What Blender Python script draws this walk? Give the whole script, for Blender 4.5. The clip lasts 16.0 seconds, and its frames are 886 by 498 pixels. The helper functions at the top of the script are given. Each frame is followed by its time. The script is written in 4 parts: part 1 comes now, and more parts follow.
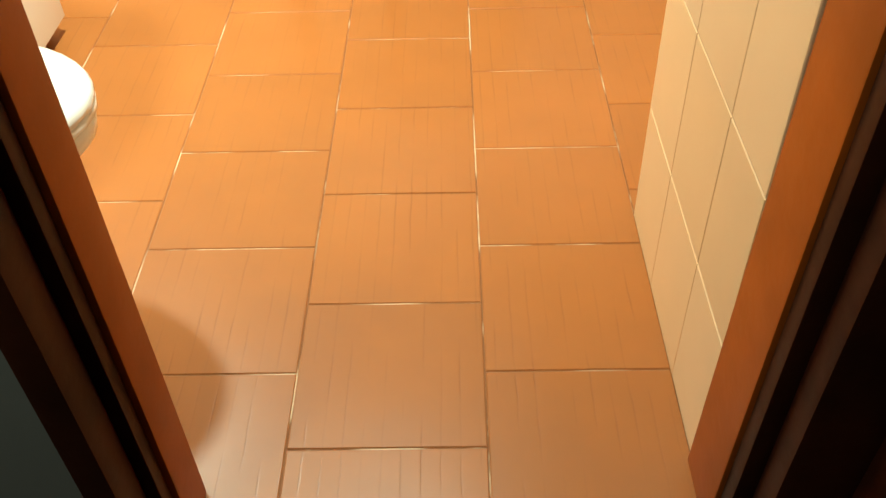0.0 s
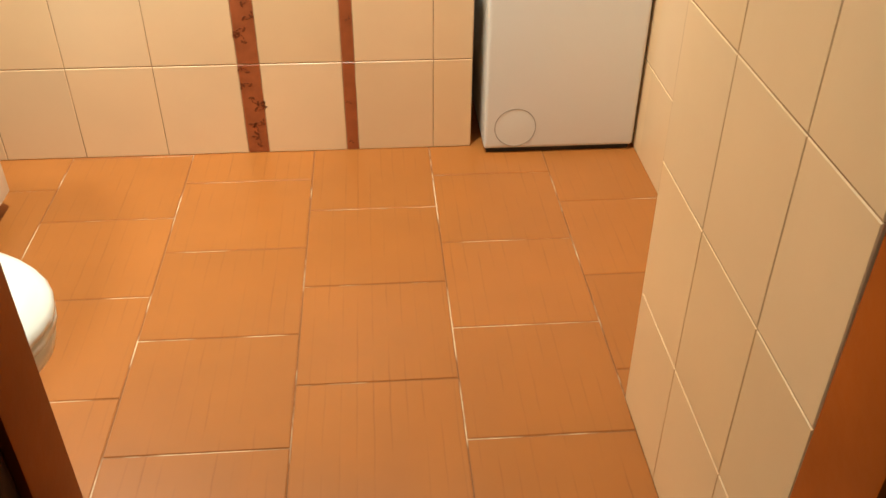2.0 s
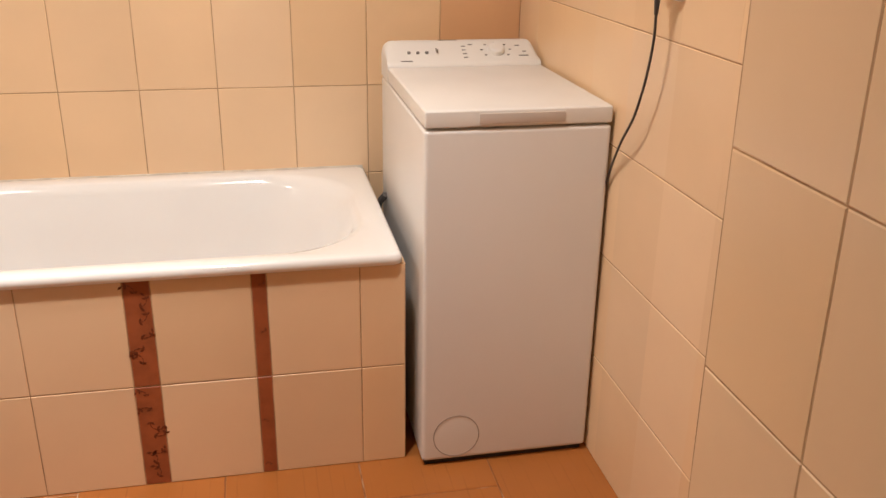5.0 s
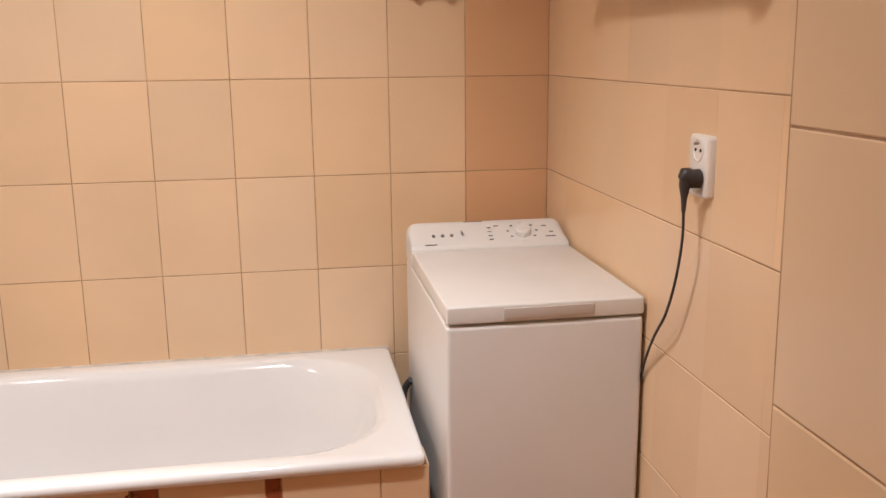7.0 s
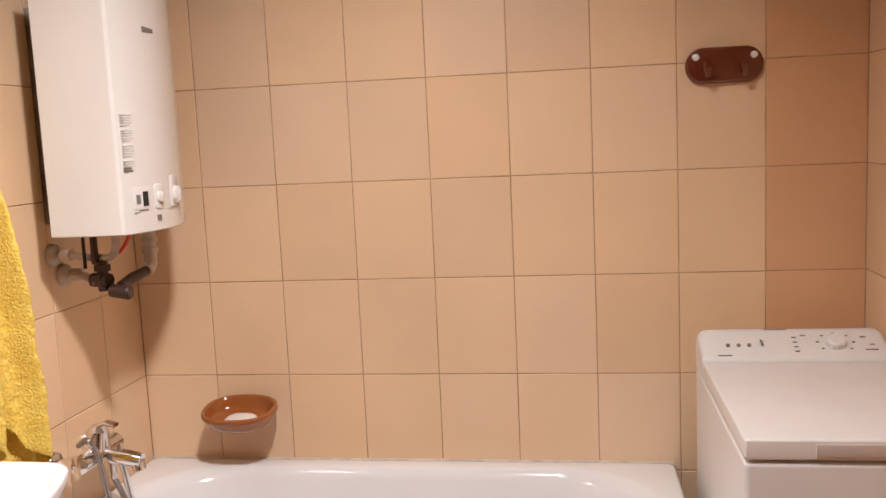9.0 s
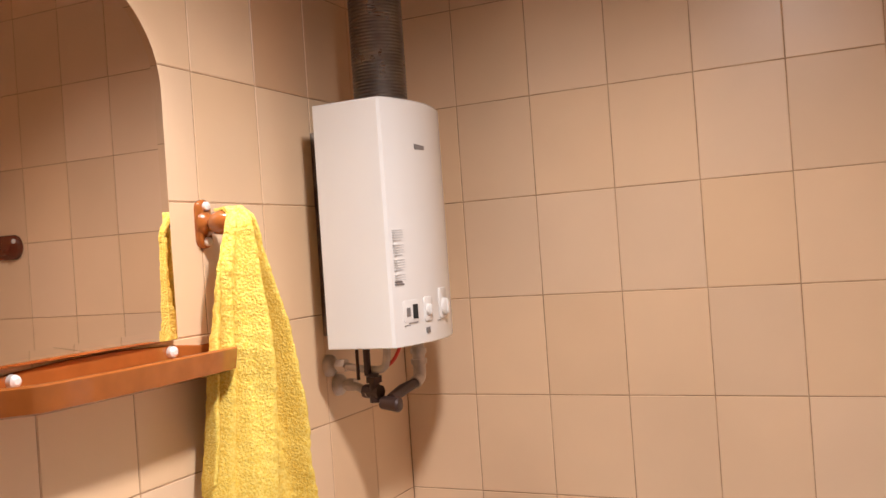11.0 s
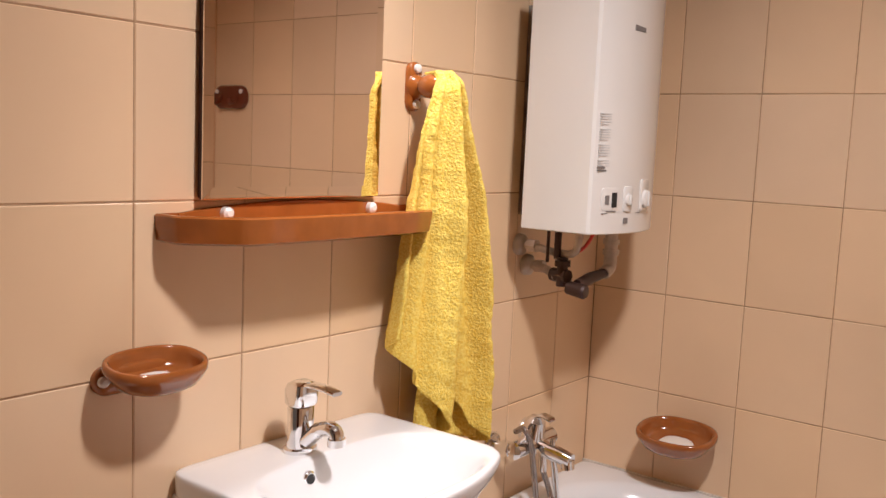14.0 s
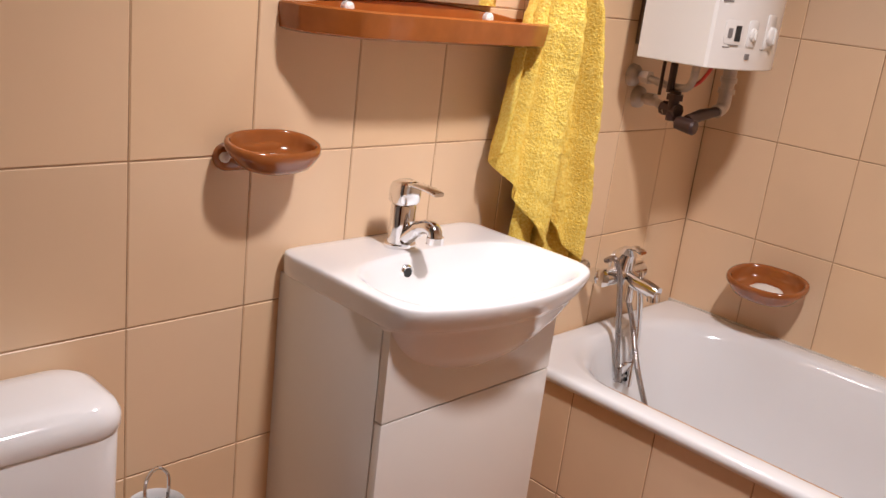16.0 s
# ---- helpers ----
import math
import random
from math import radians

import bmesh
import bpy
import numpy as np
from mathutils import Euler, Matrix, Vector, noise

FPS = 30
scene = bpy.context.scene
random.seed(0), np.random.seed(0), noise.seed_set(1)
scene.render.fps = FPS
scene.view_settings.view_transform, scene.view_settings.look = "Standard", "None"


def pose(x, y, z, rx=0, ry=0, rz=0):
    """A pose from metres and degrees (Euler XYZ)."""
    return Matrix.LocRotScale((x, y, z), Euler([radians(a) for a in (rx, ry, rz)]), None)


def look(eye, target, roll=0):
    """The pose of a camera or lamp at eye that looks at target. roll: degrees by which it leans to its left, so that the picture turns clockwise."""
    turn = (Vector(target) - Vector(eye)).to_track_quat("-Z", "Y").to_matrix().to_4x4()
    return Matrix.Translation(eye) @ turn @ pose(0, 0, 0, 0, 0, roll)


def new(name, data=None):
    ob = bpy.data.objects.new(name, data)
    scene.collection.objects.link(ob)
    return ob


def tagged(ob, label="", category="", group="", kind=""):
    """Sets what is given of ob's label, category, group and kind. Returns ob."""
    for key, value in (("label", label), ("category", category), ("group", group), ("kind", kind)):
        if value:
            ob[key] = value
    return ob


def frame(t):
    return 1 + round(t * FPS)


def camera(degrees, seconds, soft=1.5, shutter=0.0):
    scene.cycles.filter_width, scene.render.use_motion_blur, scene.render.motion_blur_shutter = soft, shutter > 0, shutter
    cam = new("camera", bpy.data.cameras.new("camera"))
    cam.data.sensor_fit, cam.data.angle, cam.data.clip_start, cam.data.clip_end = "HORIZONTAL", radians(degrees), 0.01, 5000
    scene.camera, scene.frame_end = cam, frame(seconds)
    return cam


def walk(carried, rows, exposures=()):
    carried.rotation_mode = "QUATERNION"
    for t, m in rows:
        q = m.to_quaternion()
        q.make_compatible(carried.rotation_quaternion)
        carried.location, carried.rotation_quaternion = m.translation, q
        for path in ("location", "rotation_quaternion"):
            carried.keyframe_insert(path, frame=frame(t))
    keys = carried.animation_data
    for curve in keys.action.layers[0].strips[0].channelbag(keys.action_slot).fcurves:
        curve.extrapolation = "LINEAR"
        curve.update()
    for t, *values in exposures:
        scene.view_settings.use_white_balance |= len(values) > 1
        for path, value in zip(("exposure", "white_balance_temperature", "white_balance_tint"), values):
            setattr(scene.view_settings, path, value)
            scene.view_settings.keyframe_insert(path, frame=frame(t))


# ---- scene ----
cam = camera(53.0, 16.0)
PATH = [
    (0, (1.04, 0.065, 1.141), (1.016, 1.514, -0.238), -1.5),
    (0.5, (1.015, 0.097, 1.154), (1.031, 1.586, -0.18), -0.3),
    (1, (0.991, 0.14, 1.157), (1.047, 1.68, -0.118), 0.3),
    (1.5, (0.97, 0.172, 1.164), (1.065, 1.754, -0.057), 0.6),
    (2, (0.956, 0.212, 1.174), (1.089, 1.832, 0.008), 0.5),
    (2.5, (0.945, 0.275, 1.177), (1.115, 1.927, 0.062), 0.7),
    (3, (0.935, 0.371, 1.201), (1.148, 2.047, 0.13), 0.9),
    (3.5, (0.914, 0.442, 1.215), (1.183, 2.151, 0.213), 1.2),
    (4, (0.892, 0.508, 1.233), (1.23, 2.249, 0.308), 1.3),
    (4.5, (0.898, 0.536, 1.231), (1.286, 2.315, 0.405), 1.3),
    (6.8, (0.936, 0.634, 1.32), (1.323, 2.541, 0.859), -0.1),
    (7, (0.956, 0.652, 1.325), (1.277, 2.577, 0.891), -0.6),
    (7.5, (0.996, 0.688, 1.333), (1.131, 2.649, 0.966), -1.6),
    (8, (1.0, 0.731, 1.344), (0.968, 2.705, 1.022), -2.2),
    (8.5, (0.97, 0.762, 1.351), (0.818, 2.734, 1.055), -2.5),
    (9, (0.967, 0.79, 1.366), (0.665, 2.751, 1.114), -2.6),
    (9.5, (0.945, 0.814, 1.369), (0.518, 2.759, 1.184), -2.7),
    (10, (0.926, 0.855, 1.375), (0.355, 2.77, 1.293), -3.3),
    (12.5, (0.947, 0.879, 1.387), (-0.175, 2.535, 1.385), -1.6),
    (13, (0.94, 0.887, 1.377), (-0.226, 2.511, 1.308), -0.3),
    (13.5, (0.925, 0.891, 1.373), (-0.266, 2.49, 1.223), 1.2),
    (14, (0.923, 0.89, 1.358), (-0.301, 2.455, 1.129), 2.5),
    (14.5, (0.923, 0.889, 1.351), (-0.327, 2.418, 1.035), 3.8),
    (15, (0.923, 0.88, 1.331), (-0.35, 2.371, 0.933), 4.9),
    (15.5, (0.923, 0.868, 1.314), (-0.367, 2.318, 0.833), 6.0),
    (16, (0.948, 0.852, 1.303), (-0.371, 2.239, 0.721), 6.9),
]
EXPOSURES = [
    (0, 1.30, 6400, -26), (1.5, 0.93, 6650, -18), (2.5, 0.60, 7000, -5), (3.0, 0.33, 7050, 6), (4.5, 0.10, 7000, 10),
    (7.0, -0.02, 6300, 11), (8.5, -0.17, 6300, 13), (10.0, -0.20, 6350, 16), (12.5, -0.20, 6300, 13), (13.0, -0.33, 6300, 15), (14.0, -0.47, 6250, 15), (16.0, -0.42, 6200, 16),
]
walk(cam, [(t, look(eye, target, roll)) for t, eye, target, roll in PATH], EXPOSURES)

# ---- light ----
world = bpy.data.worlds.new("world")
world.use_nodes = True
world.node_tree.nodes["Background"].inputs[0].default_value = (0.02, 0.018, 0.016, 1)
world.node_tree.nodes["Background"].inputs[1].default_value = 0.3
scene.world = world


def lamp(name, place, watts, colour, size, aim=(0, 0, -1)):
    """A round area lamp, aimed along a direction."""
    data = bpy.data.lights.new(name, "AREA")
    data.shape, data.size = "DISK", size
    data.energy, data.color = watts, colour
    ob = new(name, data)
    ob.matrix_world = look(place, Vector(place) + Vector(aim))
    return ob


WARM = (1.0, 0.95, 0.92)


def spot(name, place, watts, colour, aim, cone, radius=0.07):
    """A spot lamp with a soft cone, aimed along a direction."""
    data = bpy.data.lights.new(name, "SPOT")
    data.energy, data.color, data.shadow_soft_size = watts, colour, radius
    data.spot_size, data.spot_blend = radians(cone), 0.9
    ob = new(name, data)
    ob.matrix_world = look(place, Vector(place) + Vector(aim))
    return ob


# One unseen ceiling lamp, placed by its shadows, split into four fitted spots.
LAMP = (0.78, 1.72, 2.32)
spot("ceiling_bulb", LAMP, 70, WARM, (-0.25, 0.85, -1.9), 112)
# The next three are added fill, aimed to even out the wall brightness.
spot("ceiling_fill_west", LAMP, 49, WARM, (-0.7, 0.1, -1.0), 90)
spot("ceiling_fill_corner", LAMP, 17, WARM, (-0.6, 0.6, -1.0), 90)
spot("ceiling_fill_down", LAMP, 26, WARM, (0.0, 0.001, -1.0), 120)
spot("mirror_bulb", (-0.120, 2.05, 1.93), 36, WARM, (0.50, -0.30, -1.2), 110)
# Unseen fill lamp, added so the hall walls do not go black.
lamp("hall_fill", (0.25, -0.1, 2.3), 5.0, WARM, 0.1, (0.0, 0.001, -1))

# ---- materials ----


def mat(name, colour, rough=0.5, metal=0.0, var=0.0, scale=8.0, bump=0.0, bump_scale=200.0, coat=0.0, rnd=0.0,
        second=None, spec=0.5, deep=0.002, low=0.35, high=0.65,
        tone=0.0):
    m = bpy.data.materials.new(name)
    m.use_nodes = True
    nt = m.node_tree
    b = nt.nodes["Principled BSDF"]
    b.inputs["Base Color"].default_value = (*colour, 1)
    b.inputs["Roughness"].default_value = rough
    b.inputs["Metallic"].default_value = metal
    b.inputs["Specular IOR Level"].default_value = spec
    b.inputs["Coat Weight"].default_value = coat
    b.inputs["Coat Roughness"].default_value = 0.08
    tc = nt.nodes.new("ShaderNodeTexCoord")
    geo = nt.nodes.new("ShaderNodeNewGeometry")
    if var or rnd or second:
        n = nt.nodes.new("ShaderNodeTexNoise")
        n.inputs["Scale"].default_value = scale
        n.inputs["Detail"].default_value = 4
        nt.links.new(geo.outputs["Position"], n.inputs["Vector"])
        mix = nt.nodes.new("ShaderNodeMix")
        mix.data_type = "RGBA"
        c2 = second or tuple(c * (1 - var) for c in colour)
        mix.inputs[6].default_value = (*colour, 1)
        mix.inputs[7].default_value = (*c2, 1)
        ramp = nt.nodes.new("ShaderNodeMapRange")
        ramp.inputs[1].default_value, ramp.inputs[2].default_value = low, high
        nt.links.new(n.outputs["Fac"], ramp.inputs[0])
        nt.links.new(ramp.outputs[0], mix.inputs[0])
        out = mix.outputs[2]
        if rnd:
            oi = nt.nodes.new("ShaderNodeObjectInfo")
            mr = nt.nodes.new("ShaderNodeMapRange")
            mr.inputs[3].default_value, mr.inputs[4].default_value = 1 - rnd, 1 + rnd
            nt.links.new(oi.outputs["Random"], mr.inputs[0])
            hsv = nt.nodes.new("ShaderNodeHueSaturation")
            nt.links.new(mr.outputs[0], hsv.inputs["Value"])
            many = nt.nodes.new("ShaderNodeMath")
            many.operation = "MULTIPLY"
            many.inputs[1].default_value = 17.3
            nt.links.new(oi.outputs["Random"], many.inputs[0])
            part_of = nt.nodes.new("ShaderNodeMath")
            part_of.operation = "FRACT"
            nt.links.new(many.outputs[0], part_of.inputs[0])
            sat = nt.nodes.new("ShaderNodeMapRange")
            sat.inputs[3].default_value, sat.inputs[4].default_value = 1 - tone, 1 + tone
            nt.links.new(part_of.outputs[0], sat.inputs[0])
            nt.links.new(sat.outputs[0], hsv.inputs["Saturation"])
            nt.links.new(out, hsv.inputs["Color"])
            out = hsv.outputs["Color"]
        nt.links.new(out, b.inputs["Base Color"])
        rr = nt.nodes.new("ShaderNodeMapRange")
        rr.inputs[3].default_value, rr.inputs[4].default_value = rough * 0.8, min(1, rough * 1.25)
        nt.links.new(n.outputs["Fac"], rr.inputs[0])
        nt.links.new(rr.outputs[0], b.inputs["Roughness"])
    if bump:
        n2 = nt.nodes.new("ShaderNodeTexNoise")
        n2.inputs["Scale"].default_value = bump_scale
        n2.inputs["Detail"].default_value = 3
        nt.links.new(geo.outputs["Position"], n2.inputs["Vector"])
        bp = nt.nodes.new("ShaderNodeBump")
        bp.inputs["Strength"].default_value = bump
        bp.inputs["Distance"].default_value = deep
        nt.links.new(n2.outputs["Fac"], bp.inputs["Height"])
        nt.links.new(bp.outputs[0], b.inputs["Normal"])
    return m


def floor_material():
    """Glazed terracotta tile with fine ribs that run along the tile."""
    m = mat("floor_tile", (0.40, 0.138, 0.034), 0.33, 0, 0.07, 5.0, rnd=0.05)
    nt = m.node_tree
    b = nt.nodes["Principled BSDF"]
    geo = nt.nodes.new("ShaderNodeNewGeometry")
    mp = nt.nodes.new("ShaderNodeMapping")
    mp.inputs["Scale"].default_value = (1, 0.11, 1)
    nt.links.new(geo.outputs["Position"], mp.inputs["Vector"])
    n = nt.nodes.new("ShaderNodeTexNoise")
    n.inputs["Scale"].default_value = 62
    n.inputs["Detail"].default_value = 2
    n.inputs["Roughness"].default_value = 0.4
    nt.links.new(mp.outputs[0], n.inputs["Vector"])
    w = nt.nodes.new("ShaderNodeTexWave")
    w.bands_direction = "X"
    w.inputs["Scale"].default_value = 10.5
    w.inputs["Distortion"].default_value = 0.6
    nt.links.new(geo.outputs["Position"], w.inputs["Vector"])
    line = nt.nodes.new("ShaderNodeMapRange")
    line.inputs[1].default_value, line.inputs[2].default_value = 0.0, 0.045
    line.inputs[3].default_value, line.inputs[4].default_value = 1.0, 0.0
    nt.links.new(w.outputs["Fac"], line.inputs[0])
    cut = nt.nodes.new("ShaderNodeMapRange")
    cut.inputs[1].default_value, cut.inputs[2].default_value = 0.42, 0.75
    nt.links.new(n.outputs["Fac"], cut.inputs[0])
    mul = nt.nodes.new("ShaderNodeMath")
    mul.operation = "MULTIPLY"
    nt.links.new(line.outputs[0], mul.inputs[0])
    nt.links.new(cut.outputs[0], mul.inputs[1])
    old = b.inputs["Base Color"].links[0].from_socket
    mix = nt.nodes.new("ShaderNodeMix")
    mix.data_type = "RGBA"
    mix.inputs[7].default_value = (0.20, 0.062, 0.02, 1)
    sc = nt.nodes.new("ShaderNodeMath")
    sc.operation = "MULTIPLY"
    sc.inputs[1].default_value = 0.38
    nt.links.new(mul.outputs[0], sc.inputs[0])
    nt.links.new(sc.outputs[0], mix.inputs[0])
    nt.links.new(old, mix.inputs[6])
    nt.links.new(mix.outputs[2], b.inputs["Base Color"])
    bp = nt.nodes.new("ShaderNodeBump")
    bp.invert = True
    bp.inputs["Strength"].default_value = 0.25
    bp.inputs["Distance"].default_value = 0.001
    nt.links.new(mul.outputs[0], bp.inputs["Height"])
    nt.links.new(bp.outputs[0], b.inputs["Normal"])
    return m


M_TILE = mat("cream_tile", (0.84, 0.600, 0.378), 0.31, 0, 0.06, 3.0, 0.12, 14.0, rnd=0.04, tone=0.055)
# Darker, more orange copy of the wall tile, for the last north column.
M_TILE_DARK = mat("darker_tile", (0.72, 0.42, 0.225), 0.38, 0, 0.06, 3.0, 0.12, 14.0, rnd=0.02)
# Slightly darker copy of the wall tile, for the top west tiles near the heater.
M_TILE_MID = mat("mid_dark_tile", (0.70, 0.45, 0.26), 0.34, 0, 0.06, 3.0, 0.12, 14.0, rnd=0.03)
M_GROUT = mat("wall_grout", (0.36, 0.20, 0.105), 0.9, 0, 0.3, 12.0, second=(0.58, 0.37, 0.22))
M_FLOOR = floor_material()
M_FGROUT = mat("floor_grout", (0.25, 0.10, 0.040), 0.8, 0, 0.0, 6.0, second=(0.72, 0.54, 0.38), low=0.50, high=0.60)
M_STRIP = mat("decor_tile", (0.36, 0.10, 0.04), 0.3, 0, 0.2, 30.0, 0.1, 60.0)
M_MOTIF = mat("motif_glaze", (0.14, 0.032, 0.013), 0.35)
M_WHITE = mat("white_ceramic", (0.85, 0.84, 0.83), 0.1, 0, 0.02, 2.0, coat=0.4)
M_ENAMEL = mat("bath_enamel", (0.86, 0.855, 0.85), 0.13, 0, 0.03, 3.0, coat=0.3)
M_LACQ = mat("white_lacquer", (0.80, 0.77, 0.72), 0.16, 0, 0.02, 4.0, coat=0.3)
M_MACH = mat("machine_enamel", (0.78, 0.76, 0.74), 0.32, 0, 0.03, 3.0, 0.04, 700.0)
M_MACHP = mat("machine_plastic", (0.78, 0.76, 0.73), 0.4, 0, 0.03, 6.0, 0.06, 900.0)
M_SHADE = mat("grey_print", (0.20, 0.18, 0.17), 0.5)
M_PRINT = mat("pale_print", (0.58, 0.57, 0.55), 0.5)
# Black of legs and display; also the shade in holes and the floor gap.
M_BLACK = mat("black_parts_and_shade", (0.02, 0.02, 0.02), 0.6)
M_CABLE = mat("grey_plug", (0.04, 0.032, 0.03), 0.5)
M_CHROME = mat("chrome", (0.82, 0.82, 0.83), 0.08, 1.0)
M_HOSE = mat("hose_metal", (0.42, 0.38, 0.36), 0.25, 1.0, 0.2, 60.0, 0.5, 400.0)
M_STEEL = mat("worn_steel", (0.42, 0.40, 0.38), 0.32, 1.0, 0.4, 20.0)
M_FLUE = mat("flue_aluminium", (0.22, 0.19, 0.17), 0.28, 1.0, 0.3, 20.0)
M_PIPE = mat("pipe_metal", (0.62, 0.52, 0.44), 0.38, 0.35, 0.3, 30.0)
M_VALVE = mat("dark_valve", (0.055, 0.028, 0.022), 0.45, 0.3)
M_RED = mat("red_lever", (0.6, 0.05, 0.03), 0.4)
M_BROWN = mat("brown_plastic", (0.40, 0.118, 0.024), 0.13, 0, 0.18, 25.0, coat=0.5)
M_DISH = mat("amber_brown_plastic", (0.36, 0.110, 0.027), 0.12, 0, 0.15, 25.0, coat=0.5)
M_DBROWN = mat("dark_brown_plastic", (0.16, 0.035, 0.014), 0.16, 0, 0.1, 25.0, coat=0.4)
M_CAP = mat("white_screw_cap", (0.85, 0.80, 0.74), 0.3)
M_TOWEL = mat("yellow_terry", (0.93, 0.73, 0.19), 0.95, 0, 0.0, 215.0, 0.95, 205.0, second=(0.83, 0.56, 0.08), spec=0.1, deep=0.0042)
M_MIRROR = mat("mirror_glass", (0.90, 0.82, 0.77), 0.015, 1.0)
M_JAMB = mat("door_frame_paint", (0.42, 0.095, 0.010), 0.45, 0, 0.2, 6.0, 0.2, 60.0, spec=0.2)
M_DARKW = mat("dark_wood_and_gap_shade", (0.055, 0.012, 0.004), 0.5, 0, 0.5, 9.0, 0.3, 50.0, spec=0.2)
M_PLASTER = mat("ceiling_paint", (0.80, 0.76, 0.70), 0.9, 0, 0.04, 2.0, 0.2, 120.0)
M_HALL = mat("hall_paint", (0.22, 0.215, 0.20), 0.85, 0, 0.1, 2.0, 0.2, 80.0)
M_SOAP = mat("soap_white", (0.86, 0.80, 0.72), 0.5)
M_BRUSH = mat("brush_bristles", (0.10, 0.08, 0.07), 0.9)
M_SEAL = mat("silicone_seal", (0.80, 0.74, 0.66), 0.5, 0, 0.3, 25.0)

# ---- mesh helpers ----


def part(name, bm, material, parent=None, label="", smooth=True, angle=35):
    me = bpy.data.meshes.new(name)
    bmesh.ops.recalc_face_normals(bm, faces=bm.faces)
    bm.to_mesh(me)
    bm.free()
    me.materials.append(material)
    if smooth:
        for p in me.polygons:
            p.use_smooth = True
        me.set_sharp_from_angle(angle=radians(angle))
    ob = new(name, me)
    if parent is not None:
        ob.parent = parent
    if label:
        tagged(ob, label)
    return ob


def thing(name, label, category, group="", kind="", place=(0, 0, 0)):
    ob = new(name)
    ob.location = place
    ob.empty_display_size = 0.05
    return tagged(ob, label, category, group, kind)


def box(bm, a, b, bevel=0.0, seg=2):
    r = bmesh.ops.create_cube(bm, size=1)
    vs = r["verts"]
    for v in vs:
        v.co = Vector([(a[i] + b[i]) / 2 + v.co[i] * (b[i] - a[i]) for i in range(3)])
    if bevel:
        es = list({e for v in vs for e in v.link_edges})
        bmesh.ops.bevel(bm, geom=es, offset=bevel, segments=seg, profile=0.6, affect="EDGES")
    return bm


def boxed(a, b, bevel=0.0, seg=2):
    return box(bmesh.new(), a, b, bevel, seg)


def loft(bm, rings, close=True, cap=True):
    vs = [[bm.verts.new(p) for p in ring] for ring in rings]
    n = len(vs[0])
    for a, b in zip(vs, vs[1:]):
        for i in range(n if close else n - 1):
            j = (i + 1) % n
            bm.faces.new((a[i], a[j], b[j], b[i]))
    if cap and close:
        bm.faces.new(vs[0][::-1])
        bm.faces.new(vs[-1])
    return bm


def tube(bm, pts, radii, seg=14, cap=True):
    """A tube through points; radii a number or one for each point."""
    pts = [Vector(p) for p in pts]
    if not isinstance(radii, (list, tuple)):
        radii = [radii] * len(pts)
    rings = []
    side = None
    for i, p in enumerate(pts):
        d = (pts[min(i + 1, len(pts) - 1)] - pts[max(i - 1, 0)]).normalized()
        if side is None:
            side = d.cross(Vector((0, 0, 1)))
            if side.length < 1e-3:
                side = Vector((1, 0, 0))
        side = (side - d * side.dot(d)).normalized()
        up = d.cross(side)
        rings.append([p + (side * math.cos(a) + up * math.sin(a)) * radii[i]
                      for a in [2 * math.pi * k / seg for k in range(seg)]])
    return loft(bm, rings, True, cap)


def smoothed(pts, steps=6):
    """Points along a Catmull-Rom curve."""
    pts = [Vector(p) for p in pts]
    ext = [pts[0] * 2 - pts[1]] + pts + [pts[-1] * 2 - pts[-2]]
    out = []
    for i in range(1, len(ext) - 2):
        a, b, c, d = ext[i - 1:i + 3]
        for k in range(steps):
            t = k / steps
            out.append(0.5 * ((2 * b) + (c - a) * t + (2 * a - 5 * b + 4 * c - d) * t * t
                              + (3 * b - a - 3 * c + d) * t ** 3))
    return out + [pts[-1]]


def rounded(w, h, r, n=6):
    """A rounded rectangle about the origin."""
    out = []
    for cx, cy, a0 in ((w - r, h - r, 0), (-w + r, h - r, 90), (-w + r, -h + r, 180), (w - r, -h + r, 270)):
        for k in range(n + 1):
            a = radians(a0 + 90 * k / n)
            out.append((cx + r * math.cos(a), cy + r * math.sin(a)))
    return out


def superellipse(a, b, p=2.6, n=48):
    out = []
    for k in range(n):
        t = 2 * math.pi * k / n
        c, s = math.cos(t), math.sin(t)
        out.append((a * math.copysign(abs(c) ** (2 / p), c), b * math.copysign(abs(s) ** (2 / p), s)))
    return out


# ---- the room ----
XL, XR, XN = -0.207, 1.640, 1.384      # left wall, right wall behind the step, right wall near the door
YB, YA, YS, YD = 3.000, 2.315, 1.355, 0.800   # back wall, bath front, step of the right wall, door wall
TOP = 2.50
TW, TH = 0.202, 0.252
DX0, DX1 = 0.676, 1.381                # clear opening of the door
SET = 0.0014                            # depth of the joints

wall_north = part("wall_north", boxed((XL - 0.15, YB + SET, 0), (XR + 0.15, YB + 0.15, TOP)), M_GROUT, smooth=False)
wall_west = part("wall_west", boxed((XL - 0.15, YD - 0.14, 0), (XL - SET, YB + SET, TOP)), M_GROUT, smooth=False)
wall_east = part("wall_east", boxed((XR + SET, YS - 0.1, 0), (XR + 0.15, YB + SET, TOP)), M_GROUT, smooth=False)
wall_step = part("wall_step", boxed((XN + SET, YD + 0.006, 0), (XR + SET, YS - SET, TOP)), M_GROUT, smooth=False)
wsb = boxed((XL - SET, YD - 0.14, 0), (DX0 - 0.048, YD - 0.045, TOP))
box(wsb, (DX1 + 0.047, YD - 0.14, 0), (XR + 0.15, YD, TOP))
box(wsb, (DX0 - 0.048, YD - 0.14, 2.101), (DX1 + 0.047, YD - 0.03, TOP))
